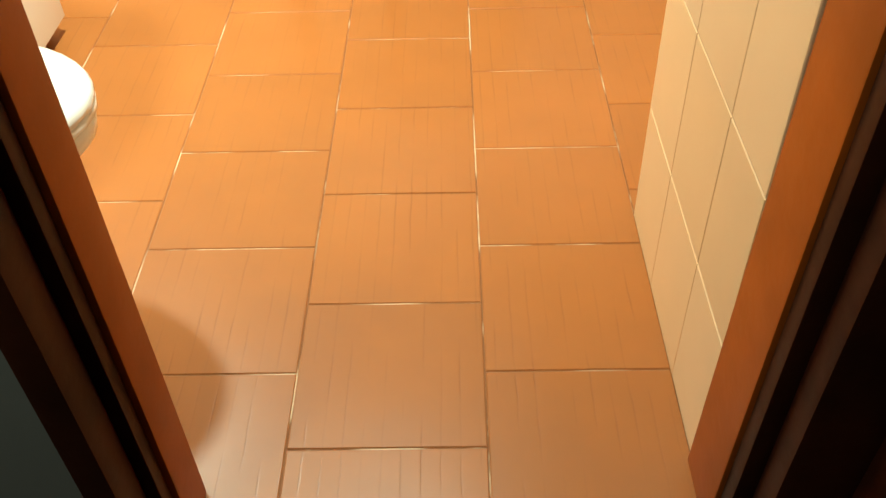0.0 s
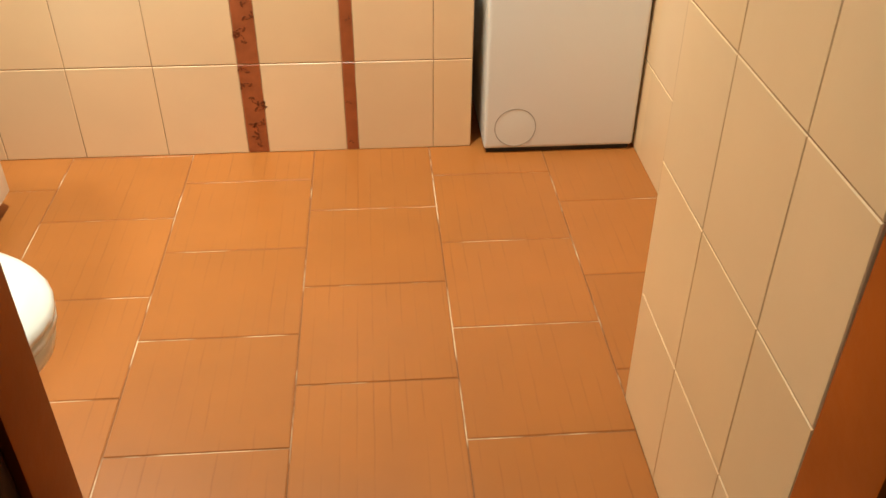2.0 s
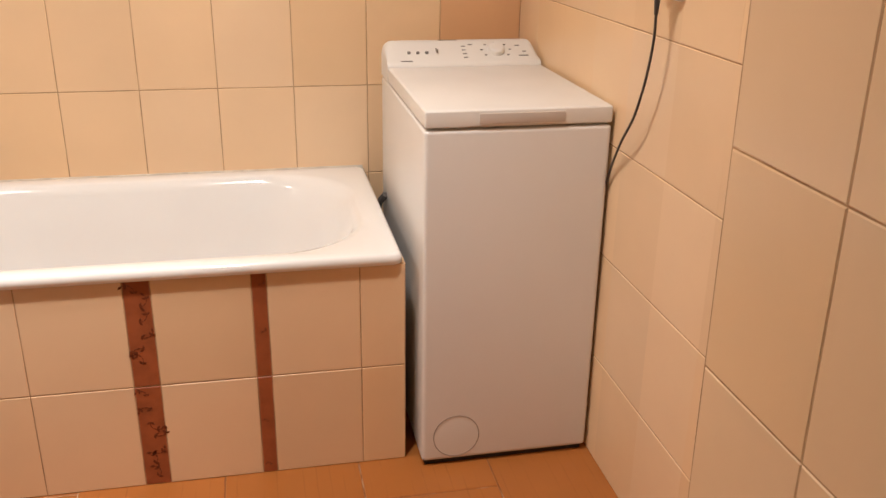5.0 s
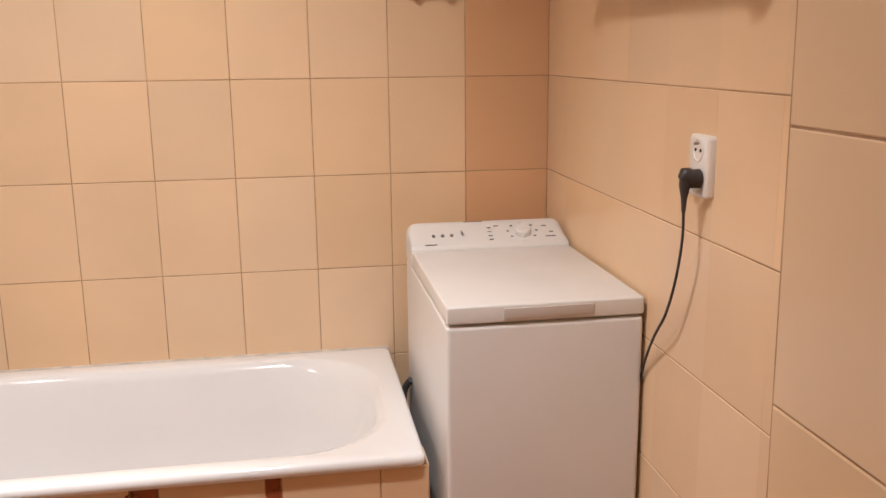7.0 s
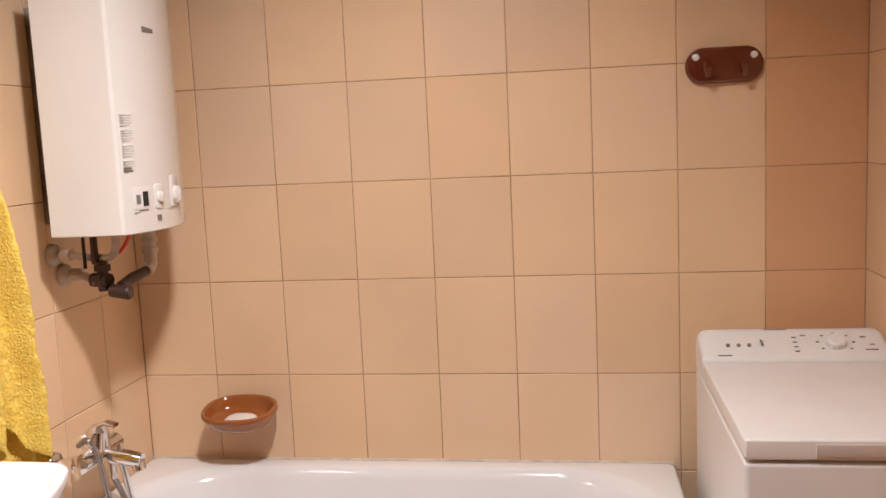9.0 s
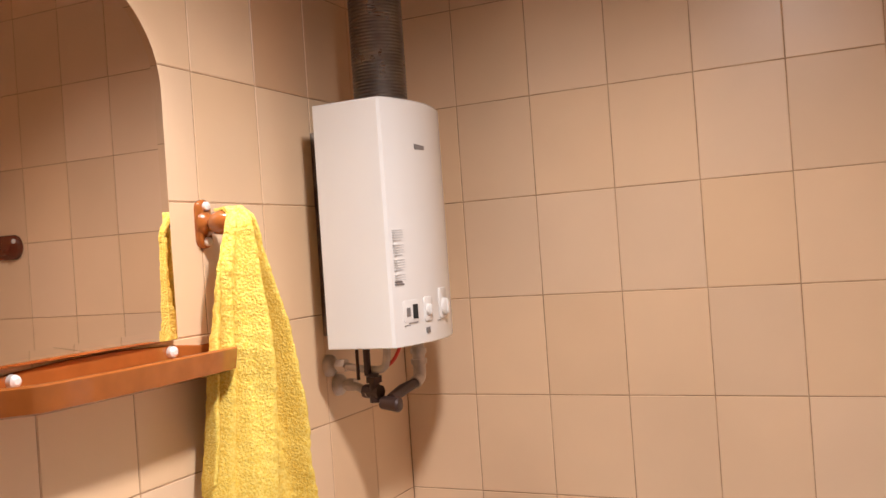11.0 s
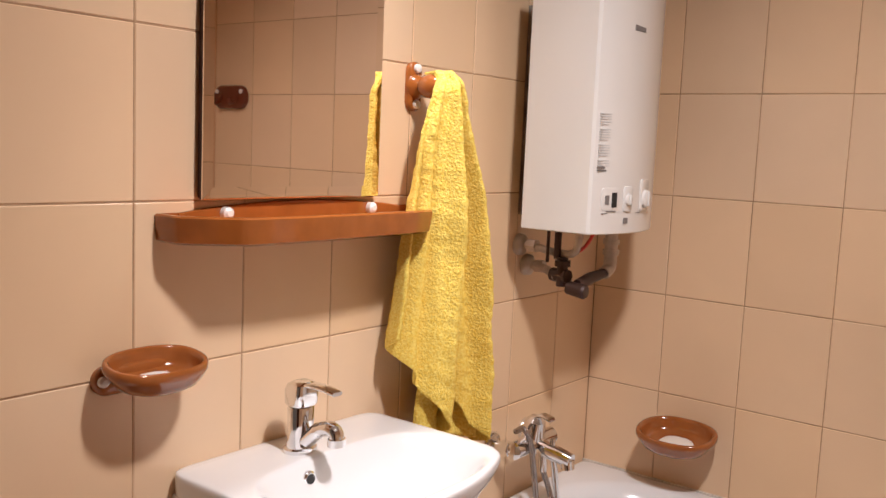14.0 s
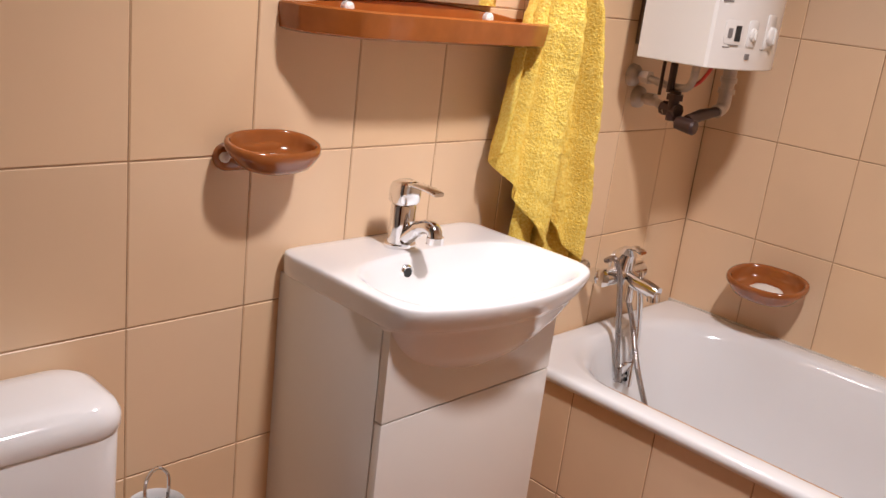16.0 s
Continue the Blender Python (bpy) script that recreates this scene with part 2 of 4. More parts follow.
wall_south = part("wall_south", wsb, M_HALL, smooth=False)
for w, l in ((wall_north, "cream ceramic tiled back wall over the bath"), (wall_west, "cream ceramic tiled wall behind basin and toilet"),
             (wall_east, "cream tiled wall beside the washing machine"), (wall_step, "cream tiled wall step next to the doorway"),
             (wall_south, "plain painted wall with the doorway opening")):
    tagged(w, l, "wall", kind="structure")
ceiling = part("ceiling", boxed((XL - 0.15, YD - 0.14, TOP), (XR + 0.15, YB + 0.15, TOP + 0.1)), M_PLASTER, smooth=False)
tagged(ceiling, "plain off-white painted bathroom ceiling", "ceiling", kind="structure")
floor = part("floor", boxed((XL - 0.15, -1.3, -0.12), (XR + 0.6, YB + 0.15, -0.0018)), M_FGROUT, smooth=False)
tagged(floor, "glazed orange terracotta tiled floor with staggered joints", "floor", kind="structure")

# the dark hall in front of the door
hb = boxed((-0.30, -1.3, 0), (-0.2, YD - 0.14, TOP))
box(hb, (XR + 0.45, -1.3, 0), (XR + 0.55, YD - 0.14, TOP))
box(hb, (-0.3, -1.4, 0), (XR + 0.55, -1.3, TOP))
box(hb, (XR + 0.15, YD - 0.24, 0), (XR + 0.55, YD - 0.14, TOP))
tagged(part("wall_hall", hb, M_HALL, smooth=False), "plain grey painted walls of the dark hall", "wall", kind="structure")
hc = part("ceiling_hall", boxed((-0.3, -1.4, TOP), (XR + 0.55, YD - 0.14, TOP + 0.1)), M_PLASTER, smooth=False)
tagged(hc, "plain ceiling of the dark hall", "ceiling", kind="structure")

# ---- door frame ----
door = thing("door_1", "orange-brown painted steel door frame with dark wooden casing", "door frame", kind="structure", place=(DX0, YD, 0))
P0 = Vector((DX0, YD, 0))


def dpart(name, a, b, m, label="", bevel=0.004):
    bm = boxed(Vector(a) - P0, Vector(b) - P0, bevel)
    return part(name, bm, m, door, label)


dpart("jamb", (DX0 - 0.045, 0.685, 0), (DX0, YD - 0.040, 2.06), M_JAMB, "orange-brown painted jamb")
dpart("jamb", (DX1, 0.69, 0), (DX1 + 0.045, YD + 0.004, 2.06), M_JAMB, "orange-brown painted jamb")
dpart("head", (DX0 - 0.045, 0.685, 2.06), (DX1 + 0.045, YD + 0.004, 2.10), M_JAMB, "orange-brown painted head")
dpart("casing", (DX0 - 0.064, 0.60, 0), (DX0 - 0.022, 0.659, 2.12), M_DARKW, "dark worn wooden casing", 0.012)
dpart("rebate_strip", (DX0 - 0.040, 0.66, 0), (DX0 - 0.008, 0.684, 2.06), M_DARKW, "dark rubber-edged rebate", 0.003)
dpart("casing", (DX1 + 0.026, 0.61, 0), (DX1 + 0.17, 0.659, 2.12), M_DARKW, "dark worn wooden casing", 0.012)
dpart("rebate_strip", (DX1 + 0.006, 0.66, 0), (DX1 + 0.04, 0.689, 2.06), M_DARKW, "dark rubber-edged rebate", 0.003)

leaf = thing("door_2", "dark brown wooden door leaf standing open into the hall", "door", kind="structure", place=(DX1 + 0.105, 0.60, 0))
part("door_leaf", boxed((0.0, -0.72, 0.01), (0.042, 0, 2.03), 0.003), M_DARKW, leaf)
bm = boxed((-0.006, -0.10, 0.33), (0.0, -0.088, 0.350), 0.002)
part("latch", bm, M_CHROME, leaf, "small bright metal catch")


# ---- washing machine ----
MX0, MX1, MY0, MY1, MH = 1.231, 1.632, 2.269, 2.880, 0.808
wm = thing("washing_machine", "white narrow top-loading washing machine between bath and tiled wall", "washing machine", place=(MX0, MY0, 0))
o = Vector((MX0, MY0, 0))
W, D = MX1 - MX0, MY1 - MY0
bm = boxed((0, 0, 0.014), (W, D, MH - 0.004), 0.010, 4)
part("body", bm, M_MACH, wm)
# Black here is the shade of the gap under the body, as colour.
part("plinth", boxed((0.008, 0.010, 0.0), (W - 0.008, D - 0.02, 0.014)), M_BLACK, wm, "plinth coloured black for the shade in the floor gap")
# the lid with its finger grip
bm = bmesh.new()
box(bm, (0.0, -0.002, MH), (W, 0.4925, MH + 0.037), 0.007, 3)
lid = part("lid", bm, M_MACHP, wm)
# Grip is a low bar; the recess's shade is put into its colour.
bm = boxed((0.113, -0.0045, MH + 0.007), (0.296, 0.0, MH + 0.029), 0.002, 2)
part("grip", bm, mat("grip_recess_shade", (0.56, 0.49, 0.44), 0.5), lid, "finger grip bar, beige-grey for the shade of a recess")
# control panel, sloping up to the back
bm = bmesh.new()
prof = [(0.497, MH), (0.497, MH + 0.036), (0.500, MH + 0.043), (0.506, MH + 0.048), (0.570, MH + 0.085), (0.579, MH + 0.0885), (0.590, MH + 0.089), (0.602, MH + 0.086), (D, MH + 0.076), (D, MH)]
loft(bm, [[(x, y, z - drop if z > MH + 0.05 else z) for y, z in prof] for x, drop in
          ((0.0, 0.024), (0.002, 0.015), (0.007, 0.007), (0.014, 0.002), (0.024, 0.0), (W - 0.024, 0.0), (W - 0.014, 0.002), (W - 0.007, 0.007), (W - 0.002, 0.015), (W, 0.024))])
panel = part("control_panel", bm, M_MACHP, wm, angle=50)
slope = math.atan2(0.041, 0.071)


def on_panel(u, v, lift=0.0):
    return Vector((u, 0.504 + v * math.cos(slope) - lift * math.sin(slope), MH + 0.047 + v * math.sin(slope) + lift * math.cos(slope)))


bm = bmesh.new()
c = on_panel(0.290, 0.040)
nrm = Vector((0, -math.sin(slope), math.cos(slope)))
tube(bm, [c, c + nrm * 0.012, c + nrm * 0.015], [0.022, 0.020, 0.016], 24)
part("dial", bm, M_MACHP, panel, "round white programme dial")
for u in (0.060, 0.083, 0.106):
    bm = bmesh.new()
    c = on_panel(u, 0.035)
    tube(bm, [c, c + nrm * 0.003], 0.0045, 10)
    part("button", bm, M_SHADE, panel, "small grey button")
for k in range(7):
    a = radians(-40 + k * 43)
    bm = bmesh.new()
    c = on_panel(0.290 + 0.038 * math.cos(a), 0.042 + 0.030 * math.sin(a))
    box(bm, c - Vector((0.003, 0.002, 0.001)), c + Vector((0.003, 0.002, 0.0015)))
    part("print_mark", bm, M_SHADE, panel)
for u, v, w in ((0.205, 0.06, 0.010), (0.205, 0.045, 0.010), (0.205, 0.030, 0.010), (0.205, 0.016, 0.010), (0.133, 0.040, 0.003),
                (0.360, 0.020, 0.026), (0.365, 0.036, 0.010), (0.350, 0.060, 0.012), (0.225, 0.066, 0.012), (0.05, 0.004, 0.03)):
    bm = bmesh.new()
    c = on_panel(u, v)
    h = 0.012 if w < 0.004 else 0.002
    box(bm, c - Vector((w / 2, h, 0.001)), c + Vector((w / 2, h, 0.001 + (0.006 if h > 0.01 else 0))))
    part("print_mark", bm, M_SHADE, panel)
part("name_bar", boxed((0.145, 0.581, MH + 0.0875), (0.195, 0.587, MH + 0.0895)), M_SHADE, panel)
# filter cover: a shallow ring on the front
bm = bmesh.new()
c = Vector((0.081, 0, 0.076))
ringp = [(c.x + 0.054 * math.cos(a), -0.0005, c.z + 0.054 * math.sin(a)) for a in [2 * math.pi * k / 40 for k in range(41)]]
tube(bm, ringp, 0.0009, 6, False)
part("filter_ring", bm, mat("seam_grey", (0.30, 0.25, 0.22), 0.5), wm, "thin round seam of the filter cover")
bm = bmesh.new()
tube(bm, [(c.x, 0.001, c.z), (c.x, -0.0001, c.z), (c.x, -0.0002, c.z)], [0.0532, 0.0532, 0.052], 40)
part("filter_cover", bm, M_MACHP, wm)
# Hose colour is lowered to carry the shade between machine and bath.
bm = bmesh.new()
tube(bm, smoothed([(-0.004, D - 0.08, 0.50), (-0.02, D - 0.06, 0.46), (-0.022, D - 0.05, 0.35), (-0.018, D - 0.06, 0.05)]), 0.009, 10)
part("drain_hose", bm, mat("shaded_hose", (0.10, 0.09, 0.085), 0.5), wm, "grey drain hose, darkened for the shade beside the bath")

# ---- bath ----
BX0, BX1, BY0, BY1, BZ = XL + 0.002, 1.193, 2.302, 2.995, 0.527
bath = thing("bathtub", "white enamelled built-in bathtub behind a cream tiled apron", "bathtub", place=((BX0 + BX1) / 2, (BY0 + BY1) / 2, 0))
cx, cy = (BX1 - BX0) / 2, (BY1 - BY0) / 2
bm = bmesh.new()
spec = [  # half length, half width, corner radius, height, shift x
    (cx - 0.006, cy - 0.006, 0.018, BZ - 0.026, 0), (cx - 0.001, cy - 0.001, 0.020, BZ - 0.023, 0), (cx, cy, 0.020, BZ - 0.012, 0), (cx - 0.002, cy - 0.002, 0.021, BZ - 0.005, 0),
    (cx - 0.006, cy - 0.006, 0.022, BZ - 0.001, 0), (cx - 0.011, cy - 0.011, 0.024, BZ, 0), (cx - 0.050, cy - 0.048, 0.20, BZ - 0.001, 0),
    (cx - 0.060, cy - 0.058, 0.22, BZ - 0.006, 0), (cx - 0.075, cy - 0.070, 0.24, BZ - 0.030, 0),
    (cx - 0.115, cy - 0.085, 0.24, BZ - 0.15, -0.01), (cx - 0.17, cy - 0.105, 0.22, BZ - 0.30, -0.03),
    (cx - 0.22, cy - 0.14, 0.18, BZ - 0.375, -0.045), (cx - 0.28, cy - 0.19, 0.14, BZ - 0.395, -0.05),
    (cx - 0.45, cy - 0.28, 0.05, BZ - 0.40, -0.05)]
loft(bm, [[(x + s, y, z) for x, y in rounded(a, b, r, 10)] for a, b, r, z, s in spec], True, False)
bm.faces.new([v for v in bm.verts][-44:])
part("tub", bm, M_ENAMEL, bath, angle=60)
bm = bmesh.new()
tube(bm, [(-cx + 0.095, 0.0, BZ - 0.10), (-cx + 0.103, 0, BZ - 0.103), (-cx + 0.106, 0, BZ - 0.104)], [0.034, 0.034, 0.028], 24)
rose = part("overflow_rosette", bm, M_CHROME, bath, "round chrome overflow plate with holes")
# Black studs on the plate give the shade inside its holes as colour.
for k in range(6):
    a = radians(60 * k)
    bm = bmesh.new()
    q = Vector((-cx + 0.1075, 0.017 * math.cos(a), BZ - 0.1045 + 0.017 * math.sin(a)))
    tube(bm, [q - Vector((0.002, 0, 0)), q + Vector((0.001, 0, 0))], 0.0058, 8)
    part("hole_shade", bm, M_BLACK, rose)

apron = part("bath_apron", boxed((XL - SET + 0.001, YA + SET, -0.004), (1.198, YA + 0.09, BZ - 0.027)), M_GROUT, smooth=False)
tagged(apron, "cream tiled bath apron with two terracotta decor strips", "wall", kind="structure")
seal = part("trim", boxed((XL, YB - 0.006, BZ - 0.03), (1.19, YB + 0.002, BZ + 0.0005), 0.001), M_SEAL)
tagged(seal, "off-white silicone joint between bath and wall", "sealant", kind="structure")


# ---- wall-hung brown plastic fittings ----
def soap_dish(label, place, turn, width=0.182, reach=0.060, deep=1.0, tip=0.004, plate=0.98):
    """Its back against a wall; the dish opens upwards and stands out along local +x."""
    t = thing("soap_dish", label, "soap dish", group="wall soap dishes", place=place)
    t.rotation_euler = (0, 0, radians(turn))
    h = width / 2
    bm = bmesh.new()
    rings = []
    for f, z, sh in ((0.35, -0.040, 0), (0.66, -0.039, 0), (0.82, -0.030, 0), (0.92, -0.012, 0), (0.99, 0.002, 0), (1.025, 0.006, 0), (1.03, 0.012, 0),
                     (1.01, 0.0175, 0), (0.96, 0.019, 0), (0.91, 0.0165, 0), (0.885, 0.008, 0), (0.86, -0.004, 0), (0.82, -0.018, 0), (0.72, -0.028, 0), (0.5, -0.031, 0), (0.2, -0.032, 0)):
        rings.append([(reach + 0.002 + reach * f * x, h * f * y, (z if z > 0 else z * deep) - tip * x) for x, y in superellipse(1, 1, 2.4, 40)])
    loft(bm, rings)
    part("bowl", bm, M_DISH, t, angle=80)
    bm = bmesh.new()
    rings = [[(d, y, z - 0.012) for y, z in rounded(h * plate - e, 0.021 - e, 0.0205 - e)] for d, e in ((0.0, 0), (0.010, 0), (0.014, 0.003), (0.016, 0.008))]
    loft(bm, rings)
    part("back_plate", bm, M_DISH, t, angle=60)
    for s in (-1, 1):
        bm = bmesh.new()
        c = Vector((0.014, s * h * (plate - 0.15), -0.010))
        tube(bm, [c, c + Vector((0.005, 0, 0)), c + Vector((0.008, 0, 0))], [0.0085, 0.008, 0.004], 14)
        part("screw_cap", bm, M_CAP, t, "white screw cap")
    bm = bmesh.new()
    loft(bm, [[(reach + 0.002 + 0.5 * reach * f * x, h * 0.45 * f * y, z * deep - tip * 0.5 * x) for x, y in superellipse(1, 1, 2.5, 24)]
              for f, z in ((0.9, -0.030), (1, -0.026), (0.9, -0.021), (0.5, -0.019))])
    part("liner", bm, M_SOAP, t, "pale soap residue in the dish")
    return t


soap_dish("glossy orange-brown oval soap dish beside the basin", (XL, 1.620, 1.020), 0, 0.152, 0.047, 0.45, 0.009)
soap_dish("glossy orange-brown oval soap dish low over the bath", (0.083, YB, 0.672), -90, 0.192, 0.072, 0.62, 0.013, 0.72)

hook = thing("hook_rail", "dark red-brown plastic plate with two small hooks", "hook rail", place=(1.316, YB, 1.502))
bm = bmesh.new()
loft(bm, [[(x, -d, z) for x, z in rounded(0.089 - e, 0.042 - e, 0.041 - e, 8)] for d, e in ((0, 0), (0.010, 0), (0.015, 0.003), (0.017, 0.008))])
part("plate", bm, M_DBROWN, hook, angle=60)
for s in (-1, 1):
    bm = bmesh.new()
    tube(bm, smoothed([(s * 0.042, -0.014, 0.006), (s * 0.042, -0.030, -0.016), (s * 0.042, -0.046, -0.020), (s * 0.042, -0.052, -0.004)]), 0.0085, 10)
    part("hook", bm, M_DBROWN, hook)
    bm = bmesh.new()
    tube(bm, [(s * 0.066, -0.013, 0.020), (s * 0.066, -0.020, 0.020), (s * 0.066, -0.022, 0.020)], [0.0085, 0.008, 0.004], 14)
    part("screw_cap", bm, M_CAP, hook, "white screw cap")

rail = thing("towel_rail", "red-brown plastic towel rail on turned brackets", "towel rail", place=(XR, 2.22, 1.487))
bm = bmesh.new()
tube(bm, [(-0.075, 0.33, 0), (-0.075, -0.36, 0)], 0.0125, 16)
part("bar", bm, M_BROWN, rail)
for s in (0.295, -0.335):
    bm = bmesh.new()
    tube(bm, [(-0.075, s + 0.03, 0), (-0.075, s + 0.028, 0), (-0.075, s + 0.015, 0), (-0.075, s - 0.018, 0), (-0.075, s - 0.026, 0)], [0.008, 0.019, 0.025, 0.022, 0.014], 20)
    part("knob", bm, M_DBROWN, rail)
    bm = bmesh.new()
    tube(bm, [(-0.07, s, 0), (-0.045, s, -0.006), (-0.02, s, -0.010), (-0.006, s, -0.010)], [0.016, 0.013, 0.018, 0.024], 16)
    part("bracket_arm", bm, M_DBROWN, rail)
    bm = bmesh.new()
    loft(bm, [[(-d, s + y, z - 0.008) for y, z in rounded(0.022 - e, 0.042 - e, 0.0215 - e)] for d, e in ((0, 0), (0.008, 0), (0.012, 0.005))])
    part("bracket_plate", bm, M_DBROWN, rail, angle=60)

# ---- mirror and shelf ----
MYC = 1.913
mirror = thing("mirror", "arched wall mirror hanging above the brown plastic shelf", "mirror", place=(XL, MYC, 1.262))


def arch(half, height, inset=0.0, n=24):
    """Outline of the mirror, half its width wide, straight sides and a round top."""
    h, r = half - inset, half - inset
    top = height - half
    pts = [(-h, inset), (h, inset)]
    pts += [(r * math.cos(a), top + r * 0.98 * math.sin(a)) for a in [math.pi * k / n for k in range(n + 1)]]
    return pts


# Dark board puts the shade of the gap behind the glass into colour.
bm = bmesh.new()
loft(bm, [[(d, y, z) for y, z in arch(0.197, 0.645, e)] for d, e in ((0.002, 0.004), (0.016, 0.0))], True, True)
part("gap_board", bm, M_DARKW, mirror, "thin board, dark for the shaded gap behind the mirror", angle=30)
bm = bmesh.new()
loft(bm, [[(d, y, z) for y, z in arch(0.197, 0.645, e)] for d, e in ((0.0165, 0.0), (0.0185, 0.0), (0.0196, 0.019))], True, False)
vs = [v for v in bm.verts][-27:]
bm.faces.new(vs)
part("glass", bm, M_MIRROR, mirror, smooth=False)

shelf = thing("wall_shelf", "glossy orange-brown plastic tray shelf under the mirror", "shelf", place=(XL, 1.935, 1.240))


def tray(f, a=0.288, d=0.122):
    """Plan of the shelf; f shrinks it."""
    pts = [(0.0, -a + f), (0.046 - f * 0.3, -a + f), (0.054 - f * 0.4, -a + 0.003 + f), (d - 0.010 - f, -a + 0.066 + f * 0.7), (d - f, -a + 0.080 + f * 0.7), (d - f + 0.005, -0.12), (d - f + 0.007, 0.0),
           (d - f + 0.005, 0.12), (d - f, a - 0.080 - f * 0.7), (d - 0.010 - f, a - 0.066 - f * 0.7), (0.054 - f * 0.4, a - 0.003 - f), (0.046 - f * 0.3, a - f), (0.0, a - f)]
    return pts


bm = bmesh.new()
rings = []
for f, z in ((0.012, -0.040), (0.004, -0.036), (0.001, -0.012), (0.0, 0.0), (0.002, 0.003), (0.007, 0.003), (0.009, 0.0), (0.013, -0.018), (0.020, -0.022)):
    rings.append([(max(x, 0.0 if z < 0.001 and f < 0.006 else 0.004), y, z) for x, y in tray(f)])
loft(bm, rings)
sh = part("tray", bm, M_BROWN, shelf, angle=35)
for y in (-0.165, 0.165):
    bm = bmesh.new()
    tube(bm, [(0.004, y, 0.0), (0.016, y, 0.0), (0.020, y, 0.0)], [0.011, 0.010, 0.005], 16)
    part("screw_cap", bm, M_CAP, shelf, "white screw cap")
bm = bmesh.new()
loft(bm, [[(d, -0.25 + 0.5 * k / 16, 0.002 + 0.016 * math.sin(math.pi * k / 16) ** 0.8 - e) for k in range(17)] + [(d, 0.25, -0.012), (d, -0.25, -0.012)]
          for d, e in ((0.0, 0.0), (0.005, 0.0), (0.007, 0.002))])
part("back_rail", bm, M_BROWN, shelf)

mirror.rotation_euler = (0, 0, 0.008)

# ---- towel hook and towel ----
th = thing("towel_hook", "glossy orange-brown turned plastic towel peg", "towel hook", place=(XL, 2.214, 1.470))
bm = bmesh.new()
loft(bm, [[(d, y, z) for y, z in rounded(0.019 - e, 0.047 - e, 0.0185 - e)] for d, e in ((0, 0), (0.008, 0), (0.012, 0.004))])
part("plate", bm, M_BROWN, th, angle=60)
bm = bmesh.new()
tube(bm, [(0.010, 0, 0), (0.018, 0, 0), (0.026, 0, 0), (0.036, 0, 0), (0.055, 0, 0), (0.070, 0, 0), (0.082, 0, 0)], [0.024, 0.022, 0.014, 0.022, 0.024, 0.021, 0.014], 24)
part("peg", bm, M_BROWN, th, angle=70)
for s in (-1, 1):
    bm = bmesh.new()
    tube(bm, [(0.010, 0, s * 0.034), (0.018, 0, s * 0.034), (0.020, 0, s * 0.034)], [0.009, 0.008, 0.004], 14)
    part("screw_cap", bm, M_CAP, th, "white screw cap")

towel = thing("towel", "yellow terry towel hanging in folds from a wall peg", "towel", place=(XL + 0.085, 2.214, 1.49))


def between(z, table):
    """Straight steps between the rows (z, y) of a short table, z falling."""
    for (z0, y0), (z1, y1) in zip(table, table[1:]):
        if z >= z1:
            return y0 + (y1 - y0) * (z0 - z) / (z0 - z1)
    return table[-1][1]


LEFT = [(1.50, 2.207), (1.46, 2.180), (1.285, 2.154), (1.144, 2.136), (1.00, 2.106), (0.70, 2.08)]
RIGHT = [(1.50, 2.219), (1.46, 2.240), (1.35, 2.280), (1.21, 2.322), (1.054, 2.356), (0.90, 2.372), (0.70, 2.374)]
HEM = [(0.0, 1.000), (0.10, 0.965), (0.46, 0.812), (0.63, 0.790), (0.655, 0.872), (0.80, 0.80), (0.95, 0.750), (1.0, 0.765)]


def towel_mesh(u0=0.0, u1=1.0, back=0.0, nu=110, nv=150):
    bm = bmesh.new()
    grid = []
    for j in range(nv + 1):
        v = j / nv
        row = []
        for i in range(nu + 1):
            u = u0 + (u1 - u0) * i / nu
            hem = between(-u, [(-a, b) for a, b in HEM]) if not back else 0.765 + 0.02 * (1 - u)
            z = 1.497 - v * (1.497 - hem)
            low = max(z, 0.78)
            y = between(z, LEFT) * (1 - u) + between(z, RIGHT) * u
            spread = min(1.0, (1.50 - z) / 0.30)
            fold = 0.026 * math.cos((u - 0.36) * 13.0) + 0.017 * math.cos((u - 0.62) * 27.0 + 2.0 * (z - 1.1)) + 0.009 * math.cos(u * 44 + 6 * z)
            fold -= 0.030 * math.exp(-((u - 0.67 - 0.06 * (z - 1.1)) / 0.035) ** 2) * min(1.0, spread)
            x = 0.020 * (1 - (2 * u - 1) ** 2) + fold * (0.20 + 0.80 * spread) - 0.012 * spread
            top = max(0.0, 1 - (1.50 - z) / 0.035)
            x -= 0.030 * top * top
            x += 0.0030 * noise.noise(Vector((u * 14 + z * 20, z * 70, 1.3))) + 0.006 * noise.noise(Vector((u * 4, z * 7, 4.3)))
            y += 0.005 * noise.noise(Vector((u * 4, z * 12, 7.7)))
            x -= back
            row.append(bm.verts.new((XL + 0.092 + x - towel.location.x, y - towel.location.y, z - towel.location.z)))
        grid.append(row)
    for a, b in zip(grid, grid[1:]):
        for i in range(nu):
            bm.faces.new((a[i], a[i + 1], b[i + 1], b[i]))
    return bm


tw = part("cloth", towel_mesh(), M_TOWEL, towel, angle=180)
sol = tw.modifiers.new("thick", "SOLIDIFY")
sol.thickness, sol.offset = 0.006, 0
tb = part("back_layer", towel_mesh(0.30, 1.0, 0.036, 50, 100), M_TOWEL, towel, "rear layer of the folded towel", angle=180)
sol = tb.modifiers.new("thick", "SOLIDIFY")
sol.thickness, sol.offset = 0.006, 0

